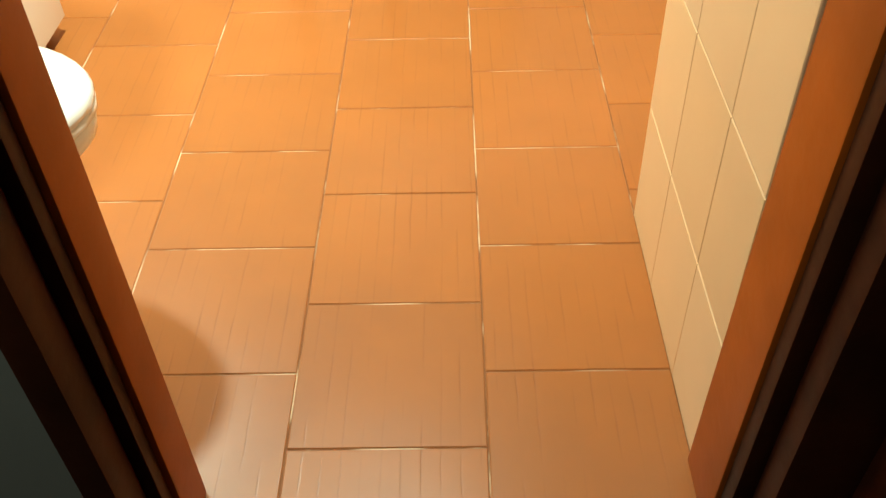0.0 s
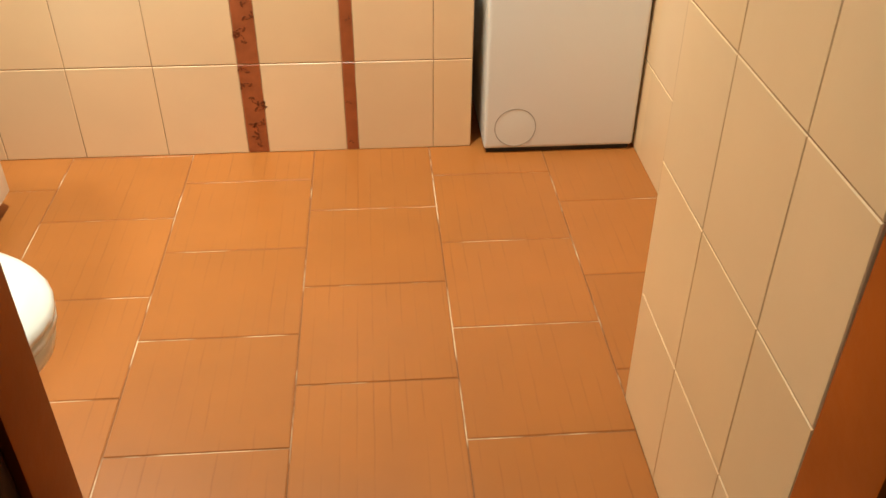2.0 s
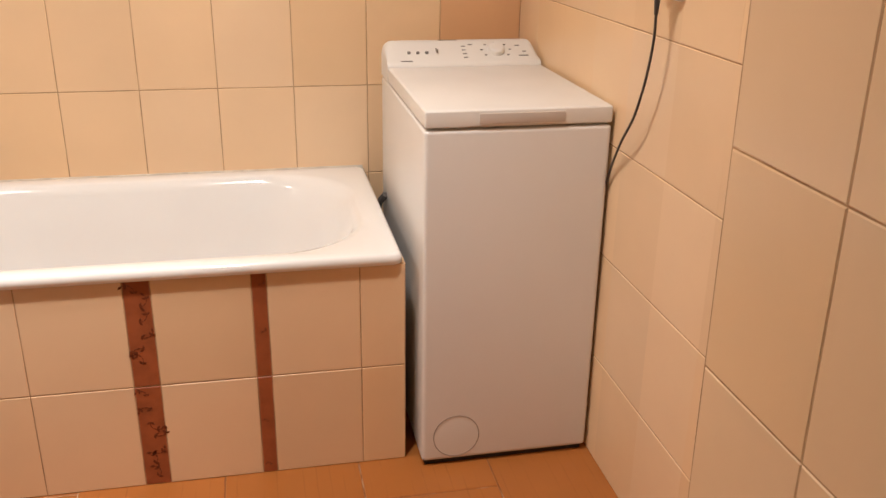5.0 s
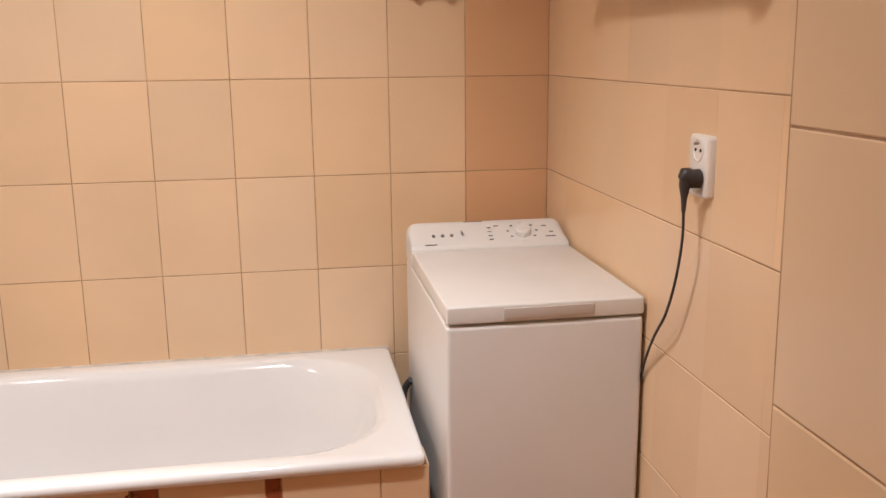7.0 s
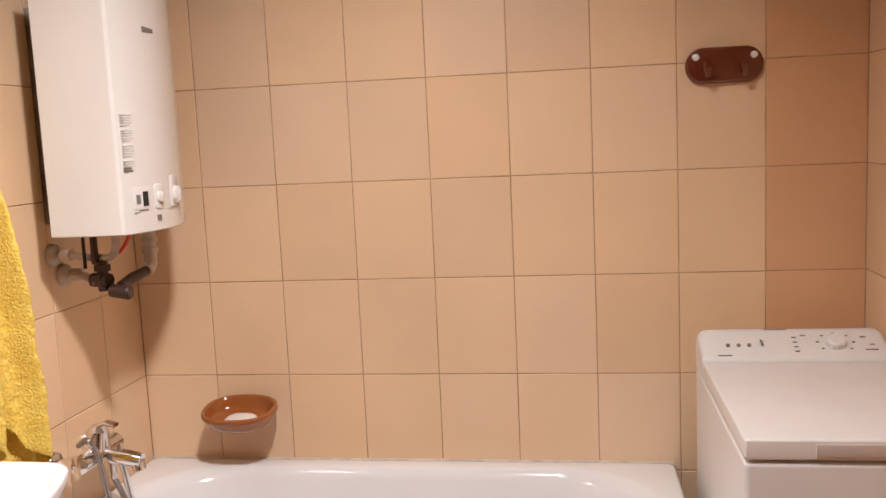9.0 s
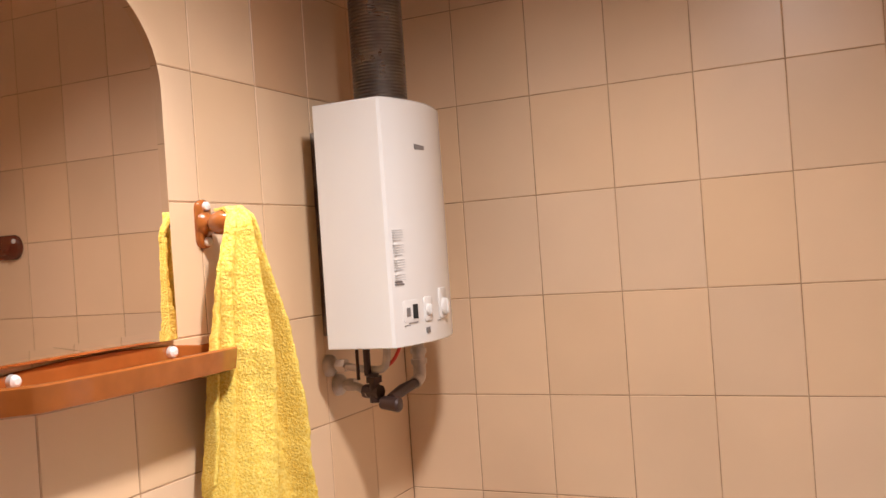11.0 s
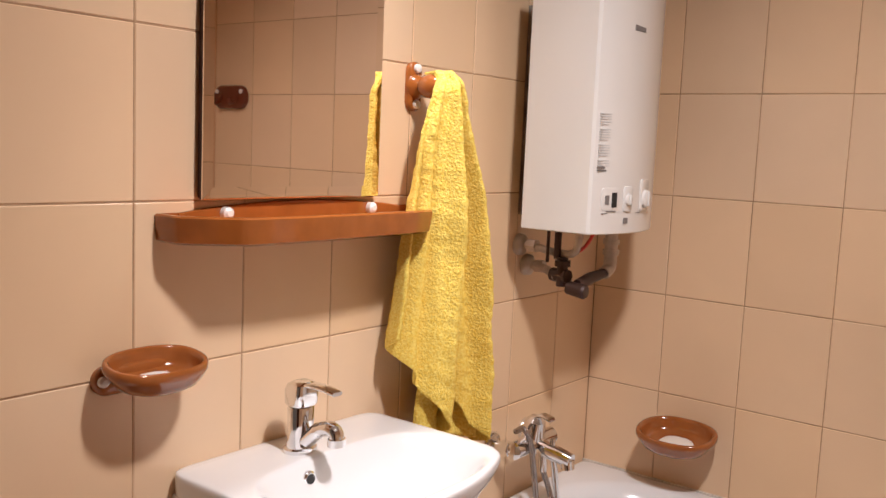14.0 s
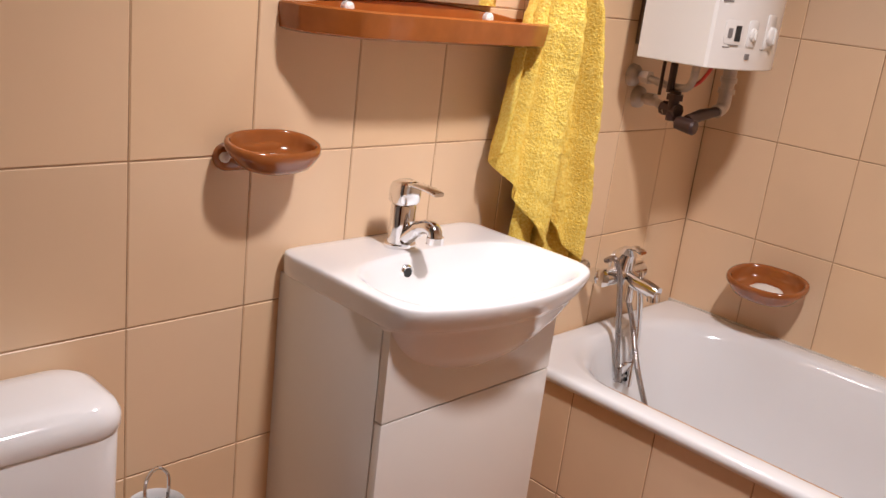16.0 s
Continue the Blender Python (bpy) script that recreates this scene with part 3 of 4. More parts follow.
# ---- water heater ----
HX0, HX1, HY0, HY1, HZ0, HZ1 = -0.128, 0.040, 2.505, 2.800, 1.190, 1.722
heater = thing("water_heater", "white wall-hung gas water heater with flue pipe and dials", "water heater", place=(XL, 2.64, HZ0))
ho = Vector((XL, 2.64, HZ0))


def hp(x, y, z):
    return Vector((x, y, z)) - ho


def casing_plan(e=0.0):
    """Plan of the cover: flat sides and a front that bulges a little."""
    pts = [(HX0, HY0 + e), (HX1 - 0.010 - e, HY0 + e), (HX1 - 0.003 - e, HY0 + 0.004 + e)]
    n = 10
    for k in range(1, n):
        s = k / n
        pts.append((HX1 - e + 0.026 * math.sin(math.pi * s), HY0 + 0.004 + (HY1 - HY0 - 0.008) * s))
    pts += [(HX1 - 0.003 - e, HY1 - 0.004 - e), (HX1 - 0.010 - e, HY1 - e), (HX0, HY1 - e)]
    return pts


bm = bmesh.new()
loft(bm, [[hp(x, y, z) for x, y in casing_plan(e)] for z, e in ((HZ0, 0.002), (HZ0 + 0.002, 0.0), (HZ1 - 0.003, 0.0), (HZ1, 0.003))])
part("cover", bm, M_LACQ, heater, angle=25)
bm = bmesh.new()
box(bm, hp(XL, HY0 + 0.105, HZ0 + 0.02), hp(HX0 - 0.02, HY1 - 0.02, HZ1 - 0.04), 0.002)
box(bm, hp(HX0 - 0.02, HY0 + 0.070, HZ0 + 0.03), hp(HX0 + 0.002, HY1 - 0.012, HZ1 - 0.07), 0.001)
part("back_plate", bm, M_STEEL, heater, "grey steel mounting frame")
bm = bmesh.new()
pts, rad = [], []
z = HZ1 - 0.002
while z < TOP:
    pts += [hp(-0.048, 2.672, z), hp(-0.048, 2.672, z + 0.003)]
    rad += [0.0605, 0.0622]
    z += 0.0075
tube(bm, pts, rad, 36)
part("flue_pipe", bm, M_FLUE, heater, "ribbed grey flexible aluminium flue", angle=20)


def front_x(y):
    return HX1 + 0.026 * math.sin(math.pi * (y - HY0 - 0.004) / (HY1 - HY0 - 0.008))


for y, r, d in ((2.616, 0.0145, 0.008), (2.694, 0.022, 0.012)):
    bm = bmesh.new()
    fx = front_x(y)
    tube(bm, [hp(fx - 0.004, y, HZ0 + 0.073), hp(fx + d * 0.8, y, HZ0 + 0.073), hp(fx + d, y, HZ0 + 0.073)], [r, r * 0.86, r * 0.7], 28)
    k = part("dial", bm, M_LACQ, heater, "white control dial")
    bm = boxed(hp(fx + d * 0.7, y - 0.003, HZ0 + 0.073 - r * 0.7), hp(fx + d + 0.003, y + 0.003, HZ0 + 0.073 + r * 0.7), 0.001)
    part("grip", bm, M_LACQ, k)


def front_plate(y0, y1, z0, z1, lift, name, m, label=""):
    """A thin plate with rounded corners that follows the bulge of the cover."""
    yc, zc = (y0 + y1) / 2, (z0 + z1) / 2
    bm = bmesh.new()
    loft(bm, [[hp(front_x(yc + y) + q, yc + y, HZ0 + zc + z) for y, z in rounded((y1 - y0) / 2 - e, (z1 - z0) / 2 - e, 0.008)]
              for q, e in ((-0.002, 0.0), (lift * 0.7, 0.0), (lift, 0.001))])
    return part(name, bm, m, heater, label, angle=50)


front_plate(2.533, 2.584, 0.050, 0.098, 0.0012, "control_plate", M_LACQ)
front_plate(2.600, 2.632, 0.047, 0.101, 0.0030, "control_plate", M_LACQ)
front_plate(2.670, 2.718, 0.046, 0.116, 0.0030, "control_plate", M_LACQ, "raised white plate behind the dial")
for nm, y0, y1, z0, z1, m in (("display", 2.562, 2.577, 0.057, 0.088, M_BLACK), ("emblem", 2.542, 2.553, 0.063, 0.082, M_SHADE),
                              ("print_line", 2.535, 2.67, 0.0435, 0.045, M_SHADE), ("print_line", 2.548, 2.575, 0.048, 0.050, M_SHADE),
                              ("indicator", 2.605, 2.618, 0.022, 0.034, M_SHADE)):
    yy = (y0 + y1) / 2
    a = front_x(y0)
    b = front_x(y1)
    bm = bmesh.new()
    e = 0.0022
    ring0 = [hp(a - 0.003, y0, HZ0 + z0), hp(b - 0.003, y1, HZ0 + z0), hp(b - 0.003, y1, HZ0 + z1), hp(a - 0.003, y0, HZ0 + z1)]
    ring1 = [hp(a + e, y0, HZ0 + z0), hp(b + e, y1, HZ0 + z0), hp(b + e, y1, HZ0 + z1), hp(a + e, y0, HZ0 + z1)]
    loft(bm, [ring0, ring1])
    part(nm, bm, m, heater, smooth=False)
# printed label and emblem
for i in range(23):
    if i % 6 == 5:
        continue
    z = HZ0 + 0.248 - i * 0.0053
    last = i > 20
    w = 0.024 if i % 6 == 4 else 0.020 if last else 0.030
    a, b = front_x(2.517), front_x(2.517 + w)
    hgt = 0.0036 if last else 0.0016
    bm = bmesh.new()
    loft(bm, [[hp(a + q, 2.517, z), hp(b + q, 2.517 + w, z), hp(b + q, 2.517 + w, z + hgt), hp(a + q, 2.517, z + hgt)] for q in (-0.003, 0.0010)])
    part("print_line", bm, M_SHADE if last else M_PRINT, heater, smooth=False)
a, b = front_x(2.605), front_x(2.65)
bm = bmesh.new()
loft(bm, [[hp(a + q, 2.605, HZ1 - 0.108), hp(b + q, 2.645, HZ1 - 0.108), hp(b + q, 2.645, HZ1 - 0.099), hp(a + q, 2.605, HZ1 - 0.096)] for q in (-0.003, 0.0012)])
part("emblem", bm, M_SHADE, heater, smooth=False)


def pipe(name, pts, r, m, label="", rs=None):
    bm = bmesh.new()
    tube(bm, [hp(*p) for p in smoothed(pts, 5)], r, 14)
    return part(name, bm, m, heater, label, angle=60)


pipe("water_pipe", [(XL, 2.620, 1.140), (-0.17, 2.620, 1.140), (-0.10, 2.615, 1.132), (-0.045, 2.60, 1.140), (-0.035, 2.60, 1.20)], 0.0085, M_PIPE, "short bent metal water pipe")
for y, z in ((2.620, 1.140), (2.655, 1.090)):
    bm = bmesh.new()
    tube(bm, [hp(XL, y, z), hp(XL + 0.012, y, z), hp(XL + 0.02, y, z)], [0.026, 0.024, 0.012], 20)
    part("rosette", bm, M_PIPE, heater, "round metal wall rosette", angle=60)
    bm = bmesh.new()
    tube(bm, [hp(XL + 0.028, y, z), hp(XL + 0.05, y, z)], 0.0155, 6)
    part("union_nut", bm, M_PIPE, heater, "hexagonal metal union nut", smooth=False)
pipe("cold_pipe", [(XL, 2.655, 1.090), (-0.15, 2.645, 1.088), (-0.09, 2.60, 1.080)], 0.010, M_PIPE, "metal valve pipe")
bm = bmesh.new()
tube(bm, [hp(-0.105, 2.61, 1.083), hp(-0.06, 2.60, 1.083)], 0.016, 8)
tube(bm, [hp(-0.075, 2.60, 1.060), hp(-0.075, 2.60, 1.125)], 0.012, 12)
tube(bm, [hp(-0.075, 2.60, 1.105), hp(-0.075, 2.60, 1.118)], 0.020, 6)
part("valve_body", bm, M_VALVE, heater, "dark metal valve")
bm = bmesh.new()
tube(bm, [hp(-0.035, 2.60, 1.068), hp(-0.035, 2.655, 1.078), hp(-0.035, 2.73, 1.085)], [0.012, 0.0135, 0.011], 14)
tube(bm, [hp(-0.055, 2.598, 1.060), hp(-0.012, 2.592, 1.056), hp(-0.008, 2.592, 1.056)], [0.015, 0.0165, 0.013], 16)
part("filter_housing", bm, M_VALVE, heater, "black filter housing with round cap")
pipe("gas_pipe", [(-0.035, 2.72, 1.084), (-0.035, 2.745, 1.095), (-0.035, 2.748, 1.130), (-0.035, 2.748, 1.20)], 0.015, M_PIPE, "thick bent metal pipe")
for z in (1.125, 1.150):
    bm = bmesh.new()
    tube(bm, [hp(-0.035, 2.748, z), hp(-0.035, 2.748, z + 0.012)], 0.019, 12)
    part("collar", bm, M_PIPE, heater)
bm = bmesh.new()
tube(bm, [hp(*p) for p in smoothed([(-0.060, 2.60, 1.13), (-0.03, 2.61, 1.15), (-0.01, 2.615, 1.185), (-0.01, 2.615, 1.20)])], 0.004, 8)
part("red_wire", bm, M_RED, heater, "thin red cable")
bm = bmesh.new()
tube(bm, [hp(-0.09, 2.60, 1.12), hp(-0.09, 2.60, 1.20)], 0.008, 10)
tube(bm, [hp(-0.115, 2.60, 1.11), hp(-0.115, 2.60, 1.20)], 0.004, 8)
part("riser", bm, M_VALVE, heater)

# ---- basin and vanity ----
SY0, SY1, SX1, SZ = 1.672, 2.130, 0.166, 0.848
SC = (SY0 + SY1) / 2
van = thing("vanity_cabinet", "white glossy vanity cabinet under the basin", "bathroom cabinet", place=(XL, SC, 0))


def vp(x, y, z):
    return Vector((x - XL, y - SC, z))


CX, CY0, CY1, CZ0, CZ1 = 0.074, 1.682, 2.086, 0.045, 0.806
bm = bmesh.new()
box(bm, vp(XL, CY0, CZ0), vp(CX - 0.018, CY0 + 0.016, CZ1), 0.001)
box(bm, vp(XL, CY1 - 0.016, CZ0), vp(CX - 0.018, CY1, CZ1 - 0.045), 0.001)
box(bm, vp(XL, CY0 + 0.016, CZ0), vp(CX - 0.018, CY1 - 0.016, CZ0 + 0.016))
box(bm, vp(XL, CY0 + 0.016, CZ0), vp(XL + 0.01, CY1 - 0.016, CZ1))
part("carcass", bm, M_LACQ, van, angle=30)
CUT = [(0.0, 0.712), (0.06, 0.716), (0.11, 0.732), (0.15, 0.758), (0.178, 0.790), (0.192, CZ1), (0.30, CZ1)]
bm = bmesh.new()
n, cols = 40, []
for k in range(n + 1):
    y = CY0 + 0.001 + (CY1 - CY0 - 0.002) * k / n
    top = float(np.interp(abs(y - SC), [q[0] for q in CUT], [q[1] for q in CUT]))
    cols.append([bm.verts.new(vp(*q)) for q in ((CX, y, 0.650), (CX, y, top), (CX - 0.016, y, top), (CX - 0.016, y, 0.650))])
for a, b in zip(cols, cols[1:]):
    for i in range(4):
        bm.faces.new((a[i], b[i], b[(i + 1) % 4], a[(i + 1) % 4]))
bm.faces.new(cols[0])
bm.faces.new(cols[-1][::-1])
part("drawer_front", bm, M_LACQ, van, "plain white glossy upper panel cut out for the bowl", angle=20)
part("door", boxed(vp(CX - 0.016, CY0 + 0.001, CZ0 + 0.002), vp(CX, CY1 - 0.001, 0.6465), 0.0015), M_LACQ, van, "plain white glossy door")
for x in (XL + 0.04, CX - 0.06):
    for y in (CY0 + 0.03, CY1 - 0.03):
        bm = bmesh.new()
        tube(bm, [vp(x, y, 0), vp(x, y, CZ0)], [0.018, 0.016], 16)
        part("leg", bm, M_BLACK, van, "short dark leg")

basin = thing("wash_basin", "white glossy ceramic wash basin with bowed front", "wash basin", place=(XL, SC, SZ))


def basin_plan(e, n=22):
    """Plan of the slab: straight back and sides, bowed front, tight corners. e insets it."""
    h = (SY1 - SY0) / 2 - e
    top = SX1 - XL - e
    pts = [(e * 0.2, -h), (0.05, -h), (0.10, -h), (0.15, -h), (0.20, -h), (0.24, -h)]
    for k in range(n + 1):
        s = -1 + 2 * k / n
        a = abs(s)
        x = top - 0.060 * a ** 2.1 - 0.016 * max(0.0, (a - 0.93) / 0.07) ** 2
        y = s * h if a < 0.93 else math.copysign(h * (0.93 + 0.07 * math.sin((a - 0.93) / 0.07 * math.pi / 2)), s)
        pts.append((x, y))
    return pts + [(0.24, h), (0.20, h), (0.15, h), (0.10, h), (0.05, h), (e * 0.2, h)] + [(e * 0.2, h * k) for k in (0.75, 0.5, 0.25, 0.0, -0.25, -0.5, -0.75)]


def bowl_plan(f):
    """The hollow, with as many points as the plan of the rim."""
    out = []
    for x, y in basin_plan(0.0):
        a = math.atan2(y / 0.214, (x - 0.200) / 0.150)
        r = (abs(math.cos(a)) ** 3.2 + abs(math.sin(a)) ** 3.2) ** (-1 / 3.2)
        out.append((0.230 + 0.123 * r * math.cos(a) * f, 0.210 * r * math.sin(a) * f))
    return out


def under_plan(f, back=0.02):
    """The body under the slab: flush with it in front, narrow behind, bulging to the front."""
    out = []
    for x, y in basin_plan(0.003):
        k = min(1.0, max(0.0, (x - 0.16) / 0.12))
        out.append((back + (x - back) * (0.55 + 0.45 * f), y * f * (0.84 + 0.16 * k)))
    return out


def undercut(x, depth):
    """Draws the front back by a depth, the sides not at all."""
    return x - depth * min(1.0, max(0.0, (x - 0.20) / 0.10))


bm = bmesh.new()
rings = [[(undercut(x, 0.017), y, z) for x, y in under_plan(f)] for f, z in ((0.30, -0.160), (0.46, -0.155), (0.62, -0.141), (0.76, -0.118), (0.87, -0.092), (0.945, -0.068), (0.985, -0.050))]
rings += [[(undercut(x, d), y, z) for x, y in basin_plan(e)] for z, e, d in
          ((-0.042, 0.004, 0.013), (-0.040, 0.0015, 0.012), (-0.026, 0.0005, 0.0055), (-0.012, 0.0, 0.001), (-0.004, 0.001, 0.0), (0.0, 0.004, 0.0))]
rings += [[(x, y, z) for x, y in bowl_plan(f)] for f, z in ((1.0, 0.0), (0.975, -0.0012), (0.94, -0.005), (0.90, -0.013), (0.855, -0.026), (0.80, -0.042), (0.73, -0.060), (0.64, -0.076), (0.52, -0.089), (0.37, -0.098), (0.19, -0.104), (0.05, -0.107))]
loft(bm, rings)
bs = part("bowl", bm, M_WHITE, basin, angle=80)
sub = bs.modifiers.new("round", "SUBSURF")
sub.levels = sub.render_levels = 2
bm = bmesh.new()
q = Vector((0.1215, -0.05, -0.030))
tube(bm, [q, q + Vector((0.006, 0, 0.001)), q + Vector((0.008, 0, 0.001))], [0.014, 0.013, 0.010], 24)
ov = part("overflow_ring", bm, M_CHROME, basin, "chrome overflow ring")
# Black stud proud of the ring, coloured as the overflow's dark inside.
bm = bmesh.new()
tube(bm, [q + Vector((0.006, 0, 0.001)), q + Vector((0.0092, 0, 0.0015))], 0.0085, 18)
part("hole_shade", bm, M_BLACK, ov)
bm = bmesh.new()
tube(bm, [(0.215, 0, -0.107), (0.215, 0, -0.103), (0.215, 0, -0.101)], [0.026, 0.026, 0.02], 24)
part("drain", bm, M_CHROME, basin, "chrome drain")

tap = thing("basin_tap", "chrome single-lever mixer tap on the basin", "tap", place=(XL + 0.076, 1.876, SZ))
tap.scale = (0.92, 1.12, 1.0)
bm = bmesh.new()
tube(bm, [(0, 0, -0.002), (0, 0, 0.006), (0, 0, 0.008), (0, 0, 0.030), (0, 0, 0.072), (0, 0, 0.076)], [0.027, 0.027, 0.022, 0.021, 0.0215, 0.020], 28)
part("body", bm, M_CHROME, tap)
bm = bmesh.new()
loft(bm, [[(x + sh, y, z) for x, y in rounded(w, w * 0.96, r, 5)] for z, w, r, sh in ((0.078, 0.0205, 0.012, 0), (0.082, 0.0225, 0.012, 0), (0.104, 0.0225, 0.010, 0.001), (0.114, 0.0200, 0.009, 0.002), (0.118, 0.0140, 0.008, 0.003))])
cap = part("lever_cap", bm, M_CHROME, tap)
bm = bmesh.new()
loft(bm, [[(x, y, z + dz) for y, dz in rounded(w, 0.0032, 0.003, 3)] for x, z, w in ((0.008, 0.112, 0.013), (0.035, 0.116, 0.011), (0.065, 0.116, 0.012), (0.090, 0.112, 0.010))])
part("lever", bm, M_CHROME, tap)
bm = bmesh.new()
tube(bm, smoothed([(0.008, 0, 0.012), (0.030, 0, 0.030), (0.052, 0, 0.046), (0.072, 0, 0.052), (0.088, 0, 0.048), (0.092, 0, 0.036)]), [0.014] * 12 + [0.0125] * 12 + [0.0120] * 7, 18)
part("spout", bm, M_CHROME, tap, angle=60)
bm = bmesh.new()
tube(bm, [(0.092, 0, 0.040), (0.092, 0, 0.028)], 0.0145, 20)
part("aerator", bm, M_CHROME, tap)

# ---- bath mixer ----
mix_t = thing("bath_mixer", "chrome wall-mounted bath mixer with hose and hand shower", "tap", place=(XL, 2.615, 0.680))
for y in (-0.075, 0.075):
    bm = bmesh.new()
    tube(bm, [(0, y, 0), (0.010, y, 0), (0.014, y, 0), (0.016, y, 0), (0.05, y, 0)], [0.030, 0.029, 0.026, 0.012, 0.012], 24)
    part("rosette", bm, M_CHROME, mix_t)
    bm = bmesh.new()
    tube(bm, [(0.036, y, 0), (0.058, y, 0)], 0.018, 6)
    part("union_nut", bm, M_CHROME, mix_t, smooth=False)
bm = bmesh.new()
tube(bm, [(0.070, -0.085, 0), (0.070, -0.080, 0), (0.070, -0.03, 0), (0.070, 0, 0), (0.070, 0.03, 0), (0.070, 0.08, 0), (0.070, 0.085, 0)], [0.012, 0.021, 0.021, 0.029, 0.021, 0.021, 0.012], 24)
part("body", bm, M_CHROME, mix_t, angle=60)
bm = bmesh.new()
tube(bm, [(0.070, 0, 0.0), (0.072, 0, 0.03), (0.076, 0, 0.055), (0.078, 0, 0.066)], [0.028, 0.027, 0.024, 0.012], 24)
part("lever_cap", bm, M_CHROME, mix_t)
bm = bmesh.new()
loft(bm, [[(x, y, z + dz) for y, dz in rounded(w, 0.004, 0.0035, 3)] for x, z, w in ((0.066, 0.060, 0.014), (0.095, 0.072, 0.012), (0.120, 0.066, 0.012))])
part("lever", bm, M_CHROME, mix_t)
bm = bmesh.new()
tube(bm, [(0.080, 0, 0.000), (0.12, 0, -0.008), (0.160, 0, -0.014), (0.176, 0, -0.017)], [0.019, 0.019, 0.018, 0.016], 18)
tube(bm, [(0.165, 0, -0.018), (0.168, 0, -0.038)], 0.0155, 18)
part("spout", bm, M_CHROME, mix_t)
bm = bmesh.new()
tube(bm, [(0.125, 0, -0.010), (0.125, 0, 0.018), (0.125, 0, 0.024)], [0.005, 0.007, 0.005], 12)
part("diverter", bm, M_CHROME, mix_t, "small chrome diverter pin")
bm = bmesh.new()
tube(bm, [(0.100, 0, -0.015), (0.102, 0, -0.060)], 0.010, 14)
part("hose_socket", bm, M_CHROME, mix_t)
HOSES = {
    "hose": [(0.102, 0, -0.055), (0.115, 0.020, -0.120), (0.165, -0.008, -0.206), (0.220, -0.017, -0.305), (0.300, 0.00, -0.500)],
    "hose_loop": [(0.055, -0.050, 0.035), (0.085, -0.062, 0.050), (0.095, -0.045, 0.010), (0.098, -0.020, -0.100), (0.102, 0.002, -0.215), (0.108, 0.008, -0.245)],
}
bm = bmesh.new()
tube(bm, smoothed(HOSES["hose"], 8), 0.0068, 10)
part("hose", bm, M_HOSE, mix_t, "flexible chrome shower hose")
bm = bmesh.new()
tube(bm, smoothed(HOSES["hose_loop"], 8), 0.0068, 10)
tube(bm, [(0.106, 0.006, -0.232), (0.109, 0.009, -0.268)], 0.0095, 12)
part("hose", bm, M_HOSE, mix_t, "flexible chrome shower hose with crimped end")
bm = bmesh.new()
tube(bm, smoothed([(0.085, 0.040, 0.000), (0.100, 0.050, -0.050), (0.104, 0.066, -0.150), (0.116, 0.050, -0.290)], 7), [0.0095] * 7 + [0.008] * 7 + [0.009] * 8, 16)
part("hand_shower", bm, M_CHROME, mix_t, "slim chrome hand shower")

# ---- toilet ----
toilet = thing("toilet", "white close-coupled ceramic toilet with closed lid", "toilet", place=(XL, 1.155, 0))
bm = bmesh.new()
rings = []
for z, a, b, r in ((0.385, 0.070, 0.165, 0.03), (0.40, 0.074, 0.172, 0.035), (0.55, 0.078, 0.182, 0.04), (0.682, 0.080, 0.186, 0.045), (0.686, 0.078, 0.184, 0.043)):
    rings.append([(0.084 + x, y, z) for x, y in rounded(a, b, r, 6)])
loft(bm, rings)
part("tank", bm, M_WHITE, toilet, angle=50)
bm = bmesh.new()
rings = []
for z, e in ((0.688, 0.002), (0.691, 0.0), (0.707, 0.0), (0.720, 0.006), (0.728, 0.020), (0.731, 0.045)):
    rings.append([(0.085 + x, y, z) for x, y in rounded(0.083 - e, 0.190 - e, max(0.048 - e * 0.4, 0.012), 6)])
loft(bm, rings)
tl = part("tank_lid", bm, M_WHITE, toilet, angle=50)
bm = bmesh.new()
tube(bm, [(0.085, 0, 0.730), (0.085, 0, 0.736), (0.085, 0, 0.738)], [0.022, 0.021, 0.016], 24)
part("flush_button", bm, M_CHROME, tl, "round chrome flush button")


def egg(f, z, sx=0.0):
    """Plan of the seat: straight at the hinge, round in front."""
    z = z * 0.965
    out = []
    for k in range(40):
        a = 2 * math.pi * k / 40
        c, s = math.cos(a), math.sin(a)
        x = 0.255 * c if c > 0 else 0.185 * c
        out.append((0.462 + sx + x * f, 0.182 * s * f * (1 if c > 0 else (1 - 0.12 * c * c)), z))
    return out


bm = bmesh.new()
loft(bm, [egg(0.50, 0.0, -0.06), egg(0.50, 0.02, -0.06), egg(0.46, 0.10, -0.06), egg(0.55, 0.20, -0.05), egg(0.80, 0.30, -0.02), egg(0.96, 0.36, 0), egg(0.98, 0.385, 0), egg(0.96, 0.392, 0)])
box(bm, (0.01, -0.10, 0.0), (0.34, 0.10, 0.384), 0.03, 3)
part("bowl", bm, M_WHITE, toilet, angle=60)
bm = bmesh.new()
loft(bm, [egg(0.98, 0.394), egg(1.0, 0.398), egg(1.0, 0.408), egg(0.98, 0.411)])
part("seat", bm, M_WHITE, toilet, angle=60)
bm = bmesh.new()
loft(bm, [egg(0.985, 0.413), egg(1.005, 0.416), egg(1.005, 0.424), egg(0.985, 0.431), egg(0.93, 0.435), egg(0.7, 0.437), egg(0.3, 0.438)])
part("seat_lid", bm, M_WHITE, toilet, "closed white lid", angle=60)

